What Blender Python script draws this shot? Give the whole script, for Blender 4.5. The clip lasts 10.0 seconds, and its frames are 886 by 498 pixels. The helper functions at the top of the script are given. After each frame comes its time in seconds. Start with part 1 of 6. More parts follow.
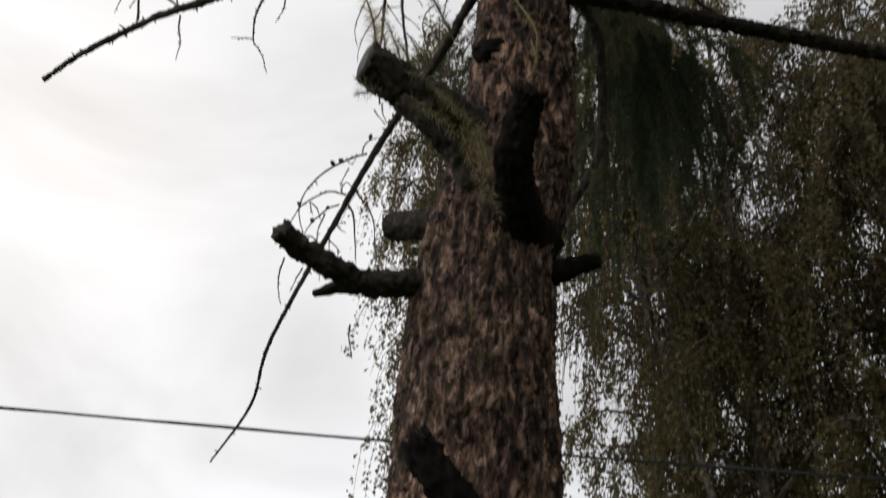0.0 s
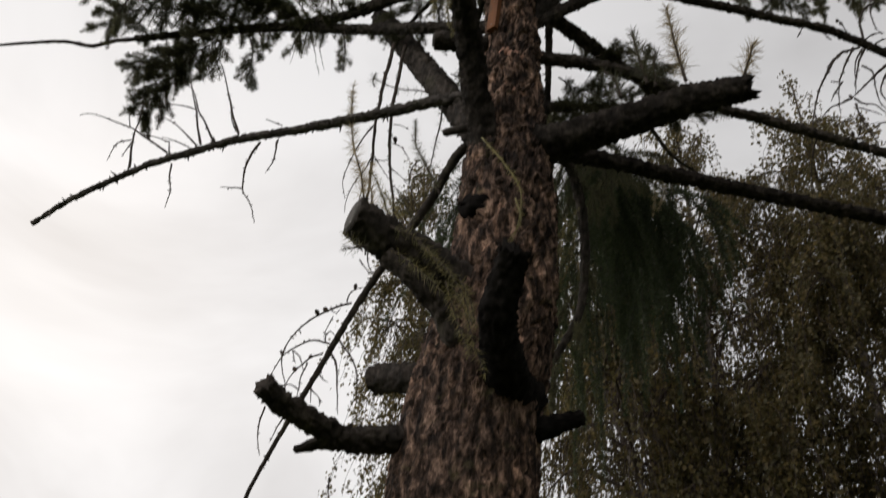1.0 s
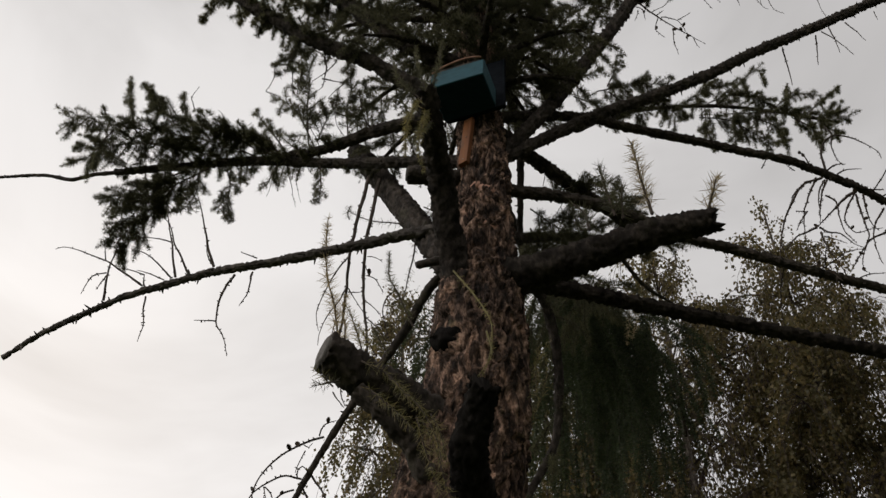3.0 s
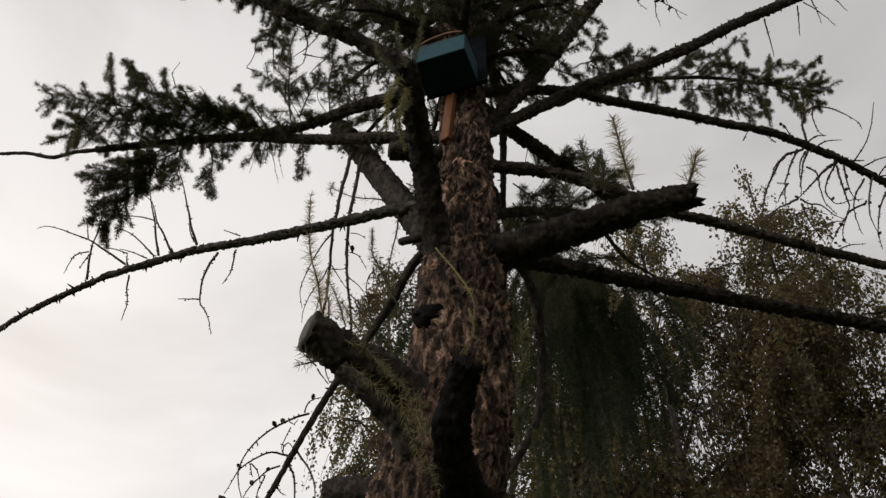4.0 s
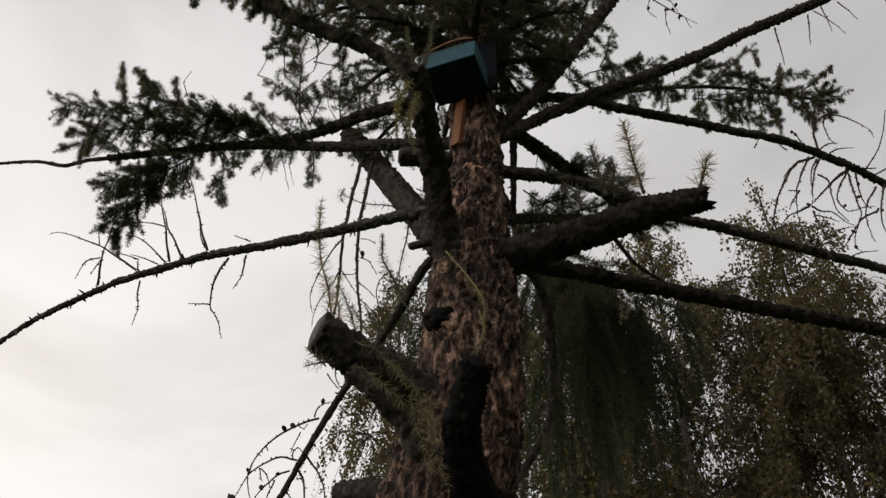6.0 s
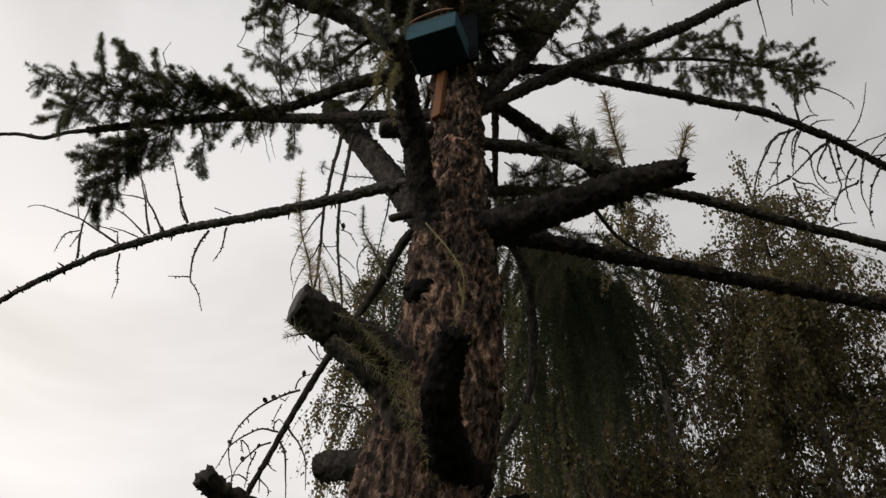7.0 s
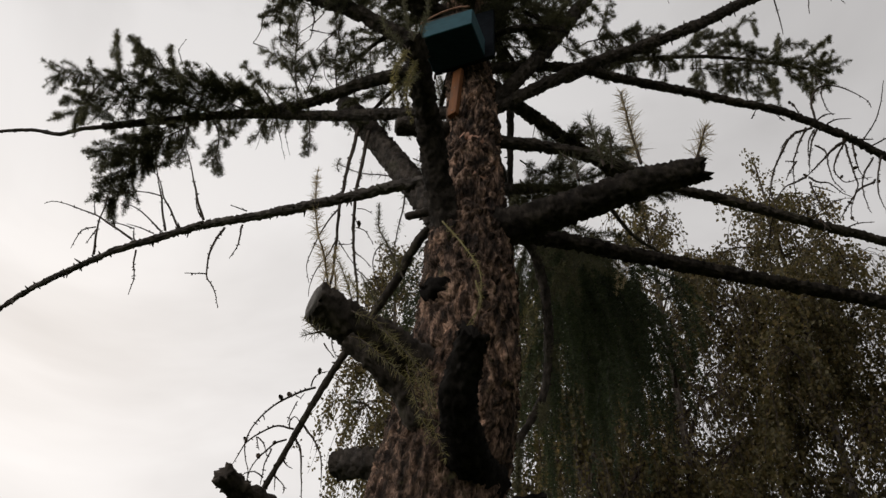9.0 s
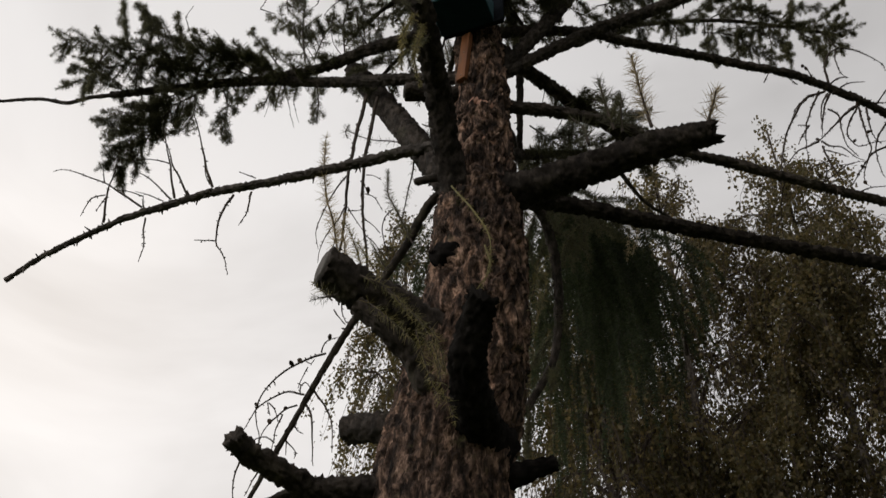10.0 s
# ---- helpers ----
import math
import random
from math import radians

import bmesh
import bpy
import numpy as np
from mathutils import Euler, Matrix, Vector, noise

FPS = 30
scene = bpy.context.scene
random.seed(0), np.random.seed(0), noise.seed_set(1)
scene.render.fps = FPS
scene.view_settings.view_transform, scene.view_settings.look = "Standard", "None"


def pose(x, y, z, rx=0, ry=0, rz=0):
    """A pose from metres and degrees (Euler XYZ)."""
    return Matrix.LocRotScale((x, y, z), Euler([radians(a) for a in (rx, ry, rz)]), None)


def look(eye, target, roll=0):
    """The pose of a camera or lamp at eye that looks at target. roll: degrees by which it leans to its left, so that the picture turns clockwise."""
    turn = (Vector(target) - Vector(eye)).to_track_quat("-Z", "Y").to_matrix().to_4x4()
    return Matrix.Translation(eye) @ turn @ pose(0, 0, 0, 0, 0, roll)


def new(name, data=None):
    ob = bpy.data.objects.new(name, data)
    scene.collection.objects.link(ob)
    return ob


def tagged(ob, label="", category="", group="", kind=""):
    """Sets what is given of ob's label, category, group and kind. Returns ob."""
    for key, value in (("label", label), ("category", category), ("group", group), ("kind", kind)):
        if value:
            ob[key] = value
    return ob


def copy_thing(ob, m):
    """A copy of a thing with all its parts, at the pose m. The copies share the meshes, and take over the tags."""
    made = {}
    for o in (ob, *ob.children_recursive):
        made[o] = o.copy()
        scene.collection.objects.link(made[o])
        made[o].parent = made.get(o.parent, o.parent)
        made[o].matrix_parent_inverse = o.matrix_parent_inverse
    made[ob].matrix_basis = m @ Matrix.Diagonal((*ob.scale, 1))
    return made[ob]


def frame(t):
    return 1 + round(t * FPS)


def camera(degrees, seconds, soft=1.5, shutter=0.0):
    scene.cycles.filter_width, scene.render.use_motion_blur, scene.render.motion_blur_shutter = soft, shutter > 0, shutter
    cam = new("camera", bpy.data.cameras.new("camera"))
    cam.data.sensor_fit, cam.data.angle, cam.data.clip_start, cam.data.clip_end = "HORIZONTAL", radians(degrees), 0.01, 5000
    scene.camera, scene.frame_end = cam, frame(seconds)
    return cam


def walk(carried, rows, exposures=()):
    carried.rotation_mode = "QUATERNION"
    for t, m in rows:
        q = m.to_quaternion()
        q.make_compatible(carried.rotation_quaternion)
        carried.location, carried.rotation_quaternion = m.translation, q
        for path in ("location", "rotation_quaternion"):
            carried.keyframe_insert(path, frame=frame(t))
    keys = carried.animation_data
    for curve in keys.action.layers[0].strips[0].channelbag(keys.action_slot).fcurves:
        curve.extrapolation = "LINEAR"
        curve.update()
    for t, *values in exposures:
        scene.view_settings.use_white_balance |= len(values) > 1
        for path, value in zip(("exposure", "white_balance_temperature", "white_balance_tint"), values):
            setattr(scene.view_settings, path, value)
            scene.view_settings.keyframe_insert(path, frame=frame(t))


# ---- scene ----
cam = camera(48.39, 10.0, soft=1.4, shutter=0.5)
walk(cam, [
        (0, pose(-0.024, 0.074, 1.574, 124.06, -3.63, 1.24)),
        (0.5, pose(-0.037, 0.055, 1.591, 128.75, -3.71, 0.64)),
        (1, pose(-0.034, 0.034, 1.606, 132.12, -3.63, -0.11)),
        (1.5, pose(-0.036, 0.006, 1.613, 136.32, -3.05, -0.73)),
        (2, pose(-0.026, -0.011, 1.621, 138.57, -3.11, -1.43)),
        (2.5, pose(-0.018, -0.009, 1.617, 139.56, -2.77, -1.24)),
        (2.7, pose(-0.012, -0.005, 1.615, 139.57, -2.73, -0.94)),
        (3.8, pose(0.008, -0.025, 1.622, 137.65, -1.72, -0.44)),
        (4, pose(0.010, -0.035, 1.624, 137.52, -1.60, -0.71)),
        (4.5, pose(0.006, -0.039, 1.620, 140.97, -1.46, 0.30)),
        (5, pose(0.006, -0.009, 1.598, 139.54, -1.98, 0.13)),
        (5.5, pose(-0.000, -0.000, 1.600, 138.70, -2.00, 0.00)),
        (5.7, pose(0.005, 0.002, 1.599, 138.61, -2.06, -0.15)),
        (6.8, pose(0.026, 0.004, 1.586, 137.39, -1.54, -0.68)),
        (7, pose(0.032, 0.008, 1.592, 136.96, -1.38, -0.81)),
        (7.5, pose(0.031, 0.002, 1.593, 136.78, -1.06, -0.86)),
        (8, pose(0.030, -0.008, 1.598, 137.04, -1.49, -0.62)),
        (8.5, pose(0.018, -0.008, 1.602, 137.14, -1.67, -0.73)),
        (9, pose(0.008, 0.003, 1.598, 136.72, -1.97, -0.60)),
        (9.5, pose(0.002, 0.013, 1.596, 136.24, -2.01, -0.39)),
        (10, pose(0.014, 0.026, 1.593, 135.00, -2.22, 0.05))],
     exposures=[(0.0, 0.12, 6450, 10), (1.5, 0.05, 6660, 11), (4.0, 0.02, 6700, 11), (10.0, 0.0, 6700, 11)])

# ---- light: a bright overcast sky, the sun behind thin cloud ahead and to one side ----
SUN_EL, SUN_AZ = radians(37.0), radians(-31.0)   # azimuth from +y towards +x
SUN_DIR = Vector((math.sin(SUN_AZ) * math.cos(SUN_EL), math.cos(SUN_AZ) * math.cos(SUN_EL), math.sin(SUN_EL)))

world = bpy.data.worlds.new("overcast_sky")
scene.world = world
world.use_nodes = True
wn, wl = world.node_tree.nodes, world.node_tree.links
wn.clear()


def wnode(kind, **values):
    n = wn.new(kind)
    for k, v in values.items():
        n.inputs[k.replace("_", " ")].default_value = v
    return n


w_out = wn.new("ShaderNodeOutputWorld")
w_coord = wn.new("ShaderNodeTexCoord")
w_sky = wn.new("ShaderNodeTexSky")
w_sky.sky_type, w_sky.sun_disc = "NISHITA", False
w_sky.sun_elevation, w_sky.sun_rotation = SUN_EL, SUN_AZ
w_sky.air_density, w_sky.dust_density = 1.0, 1.5
w_blue = wnode("ShaderNodeBackground", Strength=0.007)
wl.new(w_sky.outputs[0], w_blue.inputs[0])
# cloud deck: soft large billows, brighter towards the veiled sun
w_map = wnode("ShaderNodeMapping")
w_map.inputs["Scale"].default_value = (1.0, 1.0, 2.2)
wl.new(w_coord.outputs["Generated"], w_map.inputs[0])
w_noise = wnode("ShaderNodeTexNoise", Scale=2.3, Detail=5.0, Roughness=0.5, Distortion=0.7)
wl.new(w_map.outputs[0], w_noise.inputs["Vector"])
w_ramp = wn.new("ShaderNodeValToRGB")
w_ramp.color_ramp.elements[0].position, w_ramp.color_ramp.elements[1].position = 0.36, 0.64
w_ramp.color_ramp.elements[0].color = (0.482, 0.472, 0.466, 1)
w_ramp.color_ramp.elements[1].color = (0.714, 0.710, 0.712, 1)
wl.new(w_noise.outputs["Fac"], w_ramp.inputs[0])
w_dot = wn.new("ShaderNodeVectorMath")
w_dot.operation = "DOT_PRODUCT"
w_dot.inputs[1].default_value = SUN_DIR
wl.new(w_coord.outputs["Generated"], w_dot.inputs[0])
w_glow = wn.new("ShaderNodeMapRange")
w_glow.interpolation_type = "SMOOTHERSTEP"
w_glow.inputs["From Min"].default_value, w_glow.inputs["From Max"].default_value = 0.66, 1.0
w_glow.inputs["To Min"].default_value, w_glow.inputs["To Max"].default_value = 0.0, 0.23
wl.new(w_dot.outputs["Value"], w_glow.inputs["Value"])
w_sum = wn.new("ShaderNodeVectorMath")
w_sum.operation = "ADD"
wl.new(w_ramp.outputs[0], w_sum.inputs[0])
wl.new(w_glow.outputs[0], w_sum.inputs[1])
# the deck is brightened left and behind, out of view, as added fill light
w_side = wn.new("ShaderNodeVectorMath")
w_side.operation = "DOT_PRODUCT"
w_side.inputs[1].default_value = (-0.87, -0.48, -0.05)
wl.new(w_coord.outputs["Generated"], w_side.inputs[0])
w_fill = wn.new("ShaderNodeMapRange")
w_fill.interpolation_type = "SMOOTHSTEP"
w_fill.inputs["From Min"].default_value, w_fill.inputs["From Max"].default_value = 0.0, 1.0
w_fill.inputs["To Min"].default_value, w_fill.inputs["To Max"].default_value = 0.86, 4.0
wl.new(w_side.outputs["Value"], w_fill.inputs["Value"])
# and it is thicker overhead than towards the horizon
w_sep = wn.new("ShaderNodeSeparateXYZ")
wl.new(w_coord.outputs["Generated"], w_sep.inputs[0])
w_high = wn.new("ShaderNodeMapRange")
w_high.inputs["From Min"].default_value, w_high.inputs["From Max"].default_value = 0.5, 0.95
w_high.inputs["To Min"].default_value, w_high.inputs["To Max"].default_value = 1.05, 0.84
wl.new(w_sep.outputs["Z"], w_high.inputs["Value"])
w_level = wn.new("ShaderNodeMath")
w_level.operation = "MULTIPLY"
wl.new(w_fill.outputs[0], w_level.inputs[0])
wl.new(w_high.outputs[0], w_level.inputs[1])
w_cloud = wnode("ShaderNodeBackground")
wl.new(w_level.outputs[0], w_cloud.inputs["Strength"])
wl.new(w_sum.outputs[0], w_cloud.inputs[0])
w_add = wn.new("ShaderNodeAddShader")
wl.new(w_blue.outputs[0], w_add.inputs[0])
wl.new(w_cloud.outputs[0], w_add.inputs[1])
wl.new(w_add.outputs[0], w_out.inputs[0])

sun = new("sun", bpy.data.lights.new("sun", "SUN"))
sun.data.energy, sun.data.angle, sun.data.color = 0.6, radians(25), (1.0, 0.96, 0.9)
sun.matrix_world = look(SUN_DIR * 30, (0, 0, 0))

# ---- materials ----
def material(name):
    m = bpy.data.materials.new(name)
    m.use_nodes = True
    m.node_tree.nodes.clear()
    return m, m.node_tree.nodes, m.node_tree.links


def noise_node(nodes, links, scale, detail=4.0, stretch=None, rough=0.55):
    co = nodes.new("ShaderNodeTexCoord")
    mp = nodes.new("ShaderNodeMapping")
    if stretch:
        mp.inputs["Scale"].default_value = stretch
    links.new(co.outputs["Object"], mp.inputs[0])
    n = nodes.new("ShaderNodeTexNoise")
    n.inputs["Scale"].default_value, n.inputs["Detail"].default_value, n.inputs["Roughness"].default_value = scale, detail, rough
    links.new(mp.outputs[0], n.inputs["Vector"])
    return n


def ramp(nodes, links, source, stops):
    r = nodes.new("ShaderNodeValToRGB")
    while len(r.color_ramp.elements) < len(stops):
        r.color_ramp.elements.new(0.5)
    for e, (p, c) in zip(r.color_ramp.elements, stops):
        e.position, e.color = p, (*c, 1)
    links.new(source, r.inputs[0])
    return r


def mixed(nodes, links, fac, a, b, blend="MIX"):
    m = nodes.new("ShaderNodeMix")
    m.data_type, m.blend_type = "RGBA", blend
    for sock, v in ((m.inputs[0], fac), (m.inputs[6], a), (m.inputs[7], b)):
        if isinstance(v, bpy.types.NodeSocket):
            links.new(v, sock)
        elif isinstance(v, tuple):
            sock.default_value = (*v, 1)
        else:
            sock.default_value = v
    return m.outputs[2]


def surface(nodes, links, colour, rough=0.85, bump=None, bump_strength=0.4, bump_distance=0.004, metal=0.0, spec=0.25):
    out = nodes.new("ShaderNodeOutputMaterial")
    b = nodes.new("ShaderNodeBsdfPrincipled")
    if isinstance(colour, tuple):
        b.inputs["Base Color"].default_value = (*colour, 1)
    else:
        links.new(colour, b.inputs["Base Color"])
    if isinstance(rough, float):
        b.inputs["Roughness"].default_value = rough
    else:
        links.new(rough, b.inputs["Roughness"])
    b.inputs["Metallic"].default_value = metal
    b.inputs["Specular IOR Level"].default_value = spec
    if bump:
        bp = nodes.new("ShaderNodeBump")
        bp.inputs["Strength"].default_value, bp.inputs["Distance"].default_value = bump_strength, bump_distance
        links.new(bump, bp.inputs["Height"])
        links.new(bp.outputs[0], b.inputs["Normal"])
    links.new(b.outputs[0], out.inputs[0])
    return b


def bark_material(name, dark, mid, light, lichen=(0.16, 0.18, 0.08), lichen_amount=0.0, scale=1.0, spec=0.15):
    m, n, l = material(name)
    big = noise_node(n, l, 5.0 * scale, 3.0)
    fine = noise_node(n, l, 60.0 * scale, 6.0, (1.0, 1.0, 0.35), 0.65)
    flake = noise_node(n, l, 22.0 * scale, 5.0, (1.0, 1.0, 0.5), 0.6)
    c1 = ramp(n, l, flake.outputs["Fac"], [(0.3, dark), (0.5, mid), (0.72, light)])
    c2 = ramp(n, l, fine.outputs["Fac"], [(0.3, (0.45, 0.43, 0.42)), (0.65, (1.0, 1.0, 1.0))])
    c = mixed(n, l, 0.75, c1.outputs[0], c2.outputs[0], "MULTIPLY")
    stain = ramp(n, l, big.outputs["Fac"], [(0.35, (0.65, 0.62, 0.62)), (0.65, (1.0, 0.96, 0.92))])
    c = mixed(n, l, 0.8, c, stain.outputs[0], "MULTIPLY")
    if lichen_amount:
        moss = noise_node(n, l, 9.0, 6.0, None, 0.7)
        f = ramp(n, l, moss.outputs["Fac"], [(0.62 - 0.2 * lichen_amount, (0, 0, 0)), (0.72, (lichen_amount,) * 3)])
        c = mixed(n, l, f.outputs[0], c, lichen)
    surface(n, l, c, 0.92, fine.outputs["Fac"], 0.7, 0.004, spec=spec)
    return m


def flaky_bark(name):
    """Old larch bark: pale pinkish scales over dark fibrous gaps."""
    m, n, l = material(name)
    warp = noise_node(n, l, 18.0, 3.0, (1.0, 1.0, 0.5))
    co = n.new("ShaderNodeTexCoord")
    add = n.new("ShaderNodeVectorMath")
    add.operation = "MULTIPLY_ADD"
    add.inputs[1].default_value = (0.05, 0.05, 0.06)
    l.new(warp.outputs["Color"], add.inputs[0])
    l.new(co.outputs["Object"], add.inputs[2])
    mp = n.new("ShaderNodeMapping")
    mp.inputs["Scale"].default_value = (1.0, 1.0, 0.30)
    l.new(add.outputs[0], mp.inputs[0])

    def grain(scale, detail, rough):
        g = n.new("ShaderNodeTexNoise")
        g.inputs["Scale"].default_value, g.inputs["Detail"].default_value, g.inputs["Roughness"].default_value = scale, detail, rough
        l.new(mp.outputs[0], g.inputs["Vector"])
        return g

    plates, fibre = grain(40.0, 5.0, 0.62), grain(130.0, 4.0, 0.6)
    cells = n.new("ShaderNodeTexVoronoi")
    cells.inputs["Scale"].default_value = 38.0
    l.new(mp.outputs[0], cells.inputs["Vector"])
    c = ramp(n, l, plates.outputs["Fac"], [(0.37, (0.014, 0.011, 0.009)), (0.47, (0.058, 0.043, 0.034)), (0.56, (0.170, 0.120, 0.092)), (0.66, (0.42, 0.31, 0.24))]).outputs[0]
    tint = ramp(n, l, cells.outputs["Color"], [(0.0, (0.5, 0.46, 0.46)), (0.6, (1.0, 0.95, 0.92)), (1.0, (1.25, 1.1, 1.0))])
    c = mixed(n, l, 0.85, c, tint.outputs[0], "MULTIPLY")
    f = ramp(n, l, fibre.outputs["Fac"], [(0.3, (0.5, 0.48, 0.47)), (0.62, (1.0, 1.0, 1.0))])
    c = mixed(n, l, 0.8, c, f.outputs[0], "MULTIPLY")
    big = noise_node(n, l, 3.2, 4.0)
    st = ramp(n, l, big.outputs["Fac"], [(0.34, (0.55, 0.52, 0.52)), (0.62, (1.1, 1.0, 0.94))])
    c = mixed(n, l, 0.8, c, st.outputs[0], "MULTIPLY")
    moss = noise_node(n, l, 10.0, 6.0, None, 0.7)
    mf = ramp(n, l, moss.outputs["Fac"], [(0.60, (0, 0, 0)), (0.74, (0.5,) * 3)])
    c = mixed(n, l, mf.outputs[0], c, (0.13, 0.12, 0.05))
    sum_h = n.new("ShaderNodeMath")
    sum_h.operation = "MULTIPLY_ADD"
    sum_h.inputs[1].default_value = 0.35
    l.new(fibre.outputs["Fac"], sum_h.inputs[0])
    l.new(plates.outputs["Fac"], sum_h.inputs[2])
    surface(n, l, c, 0.92, sum_h.outputs[0], 1.0, 0.028, spec=0.12)
    return m


def leaf_material(name, a, b, c, through_light=0.45):
    """Thin leaf: diffuse and some light coming through; hue varies from leaf to leaf."""
    m, n, l = material(name)
    geo = n.new("ShaderNodeNewGeometry")
    r = ramp(n, l, geo.outputs["Random Per Island"], [(0.0, a), (0.55, b), (1.0, c)])
    patch = noise_node(n, l, 1.3, 2.0)
    tone = ramp(n, l, patch.outputs["Fac"], [(0.35, (0.72, 0.72, 0.72)), (0.65, (1.1, 1.08, 1.0))])
    col = mixed(n, l, 1.0, r.outputs[0], tone.outputs[0], "MULTIPLY")
    out = n.new("ShaderNodeOutputMaterial")
    d = n.new("ShaderNodeBsdfPrincipled")
    d.inputs["Roughness"].default_value, d.inputs["Specular IOR Level"].default_value = 0.55, 0.3
    t = n.new("ShaderNodeBsdfTranslucent")
    mx = n.new("ShaderNodeMixShader")
    mx.inputs[0].default_value = through_light
    l.new(col, d.inputs["Base Color"])
    l.new(col, t.inputs[0])
    l.new(d.outputs[0], mx.inputs[1])
    l.new(t.outputs[0], mx.inputs[2])
    l.new(mx.outputs[0], out.inputs[0])
    return m


def wood_material(name, a, b, scale=1.0, rough=0.8, grain=(18.0, 18.0, 1.2), wear=None, wear_at=0.6, spec=0.25):
    m, n, l = material(name)
    g = noise_node(n, l, 3.0 * scale, 6.0, grain, 0.6)
    c = ramp(n, l, g.outputs["Fac"], [(0.3, a), (0.7, b)]).outputs[0]
    blot = noise_node(n, l, 7.0 * scale, 5.0)
    shade = ramp(n, l, blot.outputs["Fac"], [(0.3, (0.7, 0.7, 0.7)), (0.7, (1.05, 1.05, 1.05))])
    c = mixed(n, l, 0.9, c, shade.outputs[0], "MULTIPLY")
    if wear:
        w = noise_node(n, l, 14.0, 8.0, (1.0, 1.0, 0.4), 0.7)
        f = ramp(n, l, w.outputs["Fac"], [(wear_at, (0, 0, 0)), (wear_at + 0.08, (0.85,) * 3)])
        c = mixed(n, l, f.outputs[0], c, wear)
    surface(n, l, c, rough, g.outputs["Fac"], 0.35, 0.002, spec=spec)
    return m


M_BARK = flaky_bark("larch_bark")
M_LIMB = bark_material("limb_bark", (0.014, 0.012, 0.010), (0.036, 0.030, 0.025), (0.09, 0.075, 0.063), (0.065, 0.066, 0.036), 0.3, 1.4)
# Darker copy of the limb bark with the limbs' shade put into its colour.
M_SHADED = bark_material("shaded_limb_bark", (0.009, 0.008, 0.007), (0.022, 0.019, 0.016), (0.055, 0.046, 0.039), (0.05, 0.05, 0.03), 0.2, 1.4, spec=0.06)
# Paler limb bark: haze and side light on the left put into its colour.
M_HAZED = bark_material("hazed_grey_bark", (0.024, 0.021, 0.019), (0.060, 0.053, 0.048), (0.125, 0.111, 0.100), (0.09, 0.09, 0.06), 0.35, 1.4)
# Near-black variant of the limb bark for some stubs and a knot.
M_BLACK = bark_material("near_black_bark", (0.006, 0.0055, 0.005), (0.012, 0.011, 0.010), (0.026, 0.023, 0.021), scale=1.4, spec=0.03)
M_TWIG = bark_material("twig_bark", (0.03, 0.025, 0.02), (0.06, 0.048, 0.04), (0.10, 0.08, 0.065), scale=3.0)
M_CUT = wood_material("weathered_cut_wood", (0.035, 0.031, 0.028), (0.085, 0.075, 0.066), 6.0, 0.9, (4.0, 4.0, 4.0))
M_FLAKE = wood_material("fresh_bark_flake", (0.20, 0.105, 0.072), (0.31, 0.17, 0.12), 4.0, 0.9, (3.0, 3.0, 1.5))
M_DEEP = leaf_material("deep_green_needles", (0.030, 0.042, 0.020), (0.046, 0.060, 0.028), (0.066, 0.078, 0.038), 0.5)
# Darker copy of the blue paint; the underside's shade is put into its colour.
M_TEAL = wood_material("shaded_blue_underside", (0.005, 0.014, 0.024), (0.009, 0.022, 0.036), 2.0, 0.85, (3.0, 14.0, 14.0), spec=0.1)
# Near-black; only for the sheet added behind the box.
M_UNDER = wood_material("near_black_boards", (0.005, 0.006, 0.008), (0.010, 0.012, 0.015), 2.0, 0.95, (3.0, 14.0, 14.0), spec=0.03)
M_NEEDLE = leaf_material("larch_needles", (0.058, 0.058, 0.034), (0.084, 0.082, 0.046), (0.118, 0.112, 0.060), 0.58)
M_YELLOW = leaf_material("yellowing_needles", (0.12, 0.115, 0.045), (0.19, 0.165, 0.065), (0.27, 0.21, 0.09), 0.45)
M_DRY = leaf_material("dry_needles", (0.24, 0.18, 0.10), (0.34, 0.27, 0.16), (0.42, 0.35, 0.22), 0.4)
M_CONE = bark_material("larch_cone", (0.04, 0.03, 0.022), (0.08, 0.058, 0.042), (0.13, 0.095, 0.07), scale=4.0)
M_LEAF = leaf_material("birch_leaves", (0.062, 0.054, 0.022), (0.104, 0.086, 0.035), (0.155, 0.112, 0.047), 0.6)
M_BIRCH = bark_material("birch_bark", (0.035, 0.030, 0.027), (0.115, 0.100, 0.086), (0.25, 0.225, 0.20), scale=0.9)
M_BTWIG = bark_material("birch_twig", (0.035, 0.028, 0.024), (0.06, 0.046, 0.038), (0.09, 0.07, 0.058), scale=2.0)
M_PAINT = wood_material("weathered_blue_paint", (0.006, 0.040, 0.054), (0.011, 0.058, 0.076), 1.5, 0.75, (2.0, 14.0, 14.0), (0.07, 0.105, 0.115), 0.66)
M_BOARD = wood_material("orange_pine_board", (0.105, 0.034, 0.008), (0.165, 0.058, 0.014), 1.0, 0.7, (16.0, 16.0, 1.2), (0.06, 0.035, 0.02), 0.58)
M_CABLE = wood_material("black_cable_sheath", (0.018, 0.018, 0.02), (0.03, 0.03, 0.033), 3.0, 0.55, (1.0, 1.0, 1.0))
M_GROUND = wood_material("meadow_grass", (0.045, 0.07, 0.02), (0.09, 0.11, 0.04), 0.3, 0.95, (1.0, 1.0, 1.0), (0.12, 0.095, 0.06), 0.62)
M_STEEL = wood_material("rusty_nail_steel", (0.10, 0.07, 0.05), (0.2, 0.16, 0.13), 8.0, 0.5, (1.0, 1.0, 1.0))

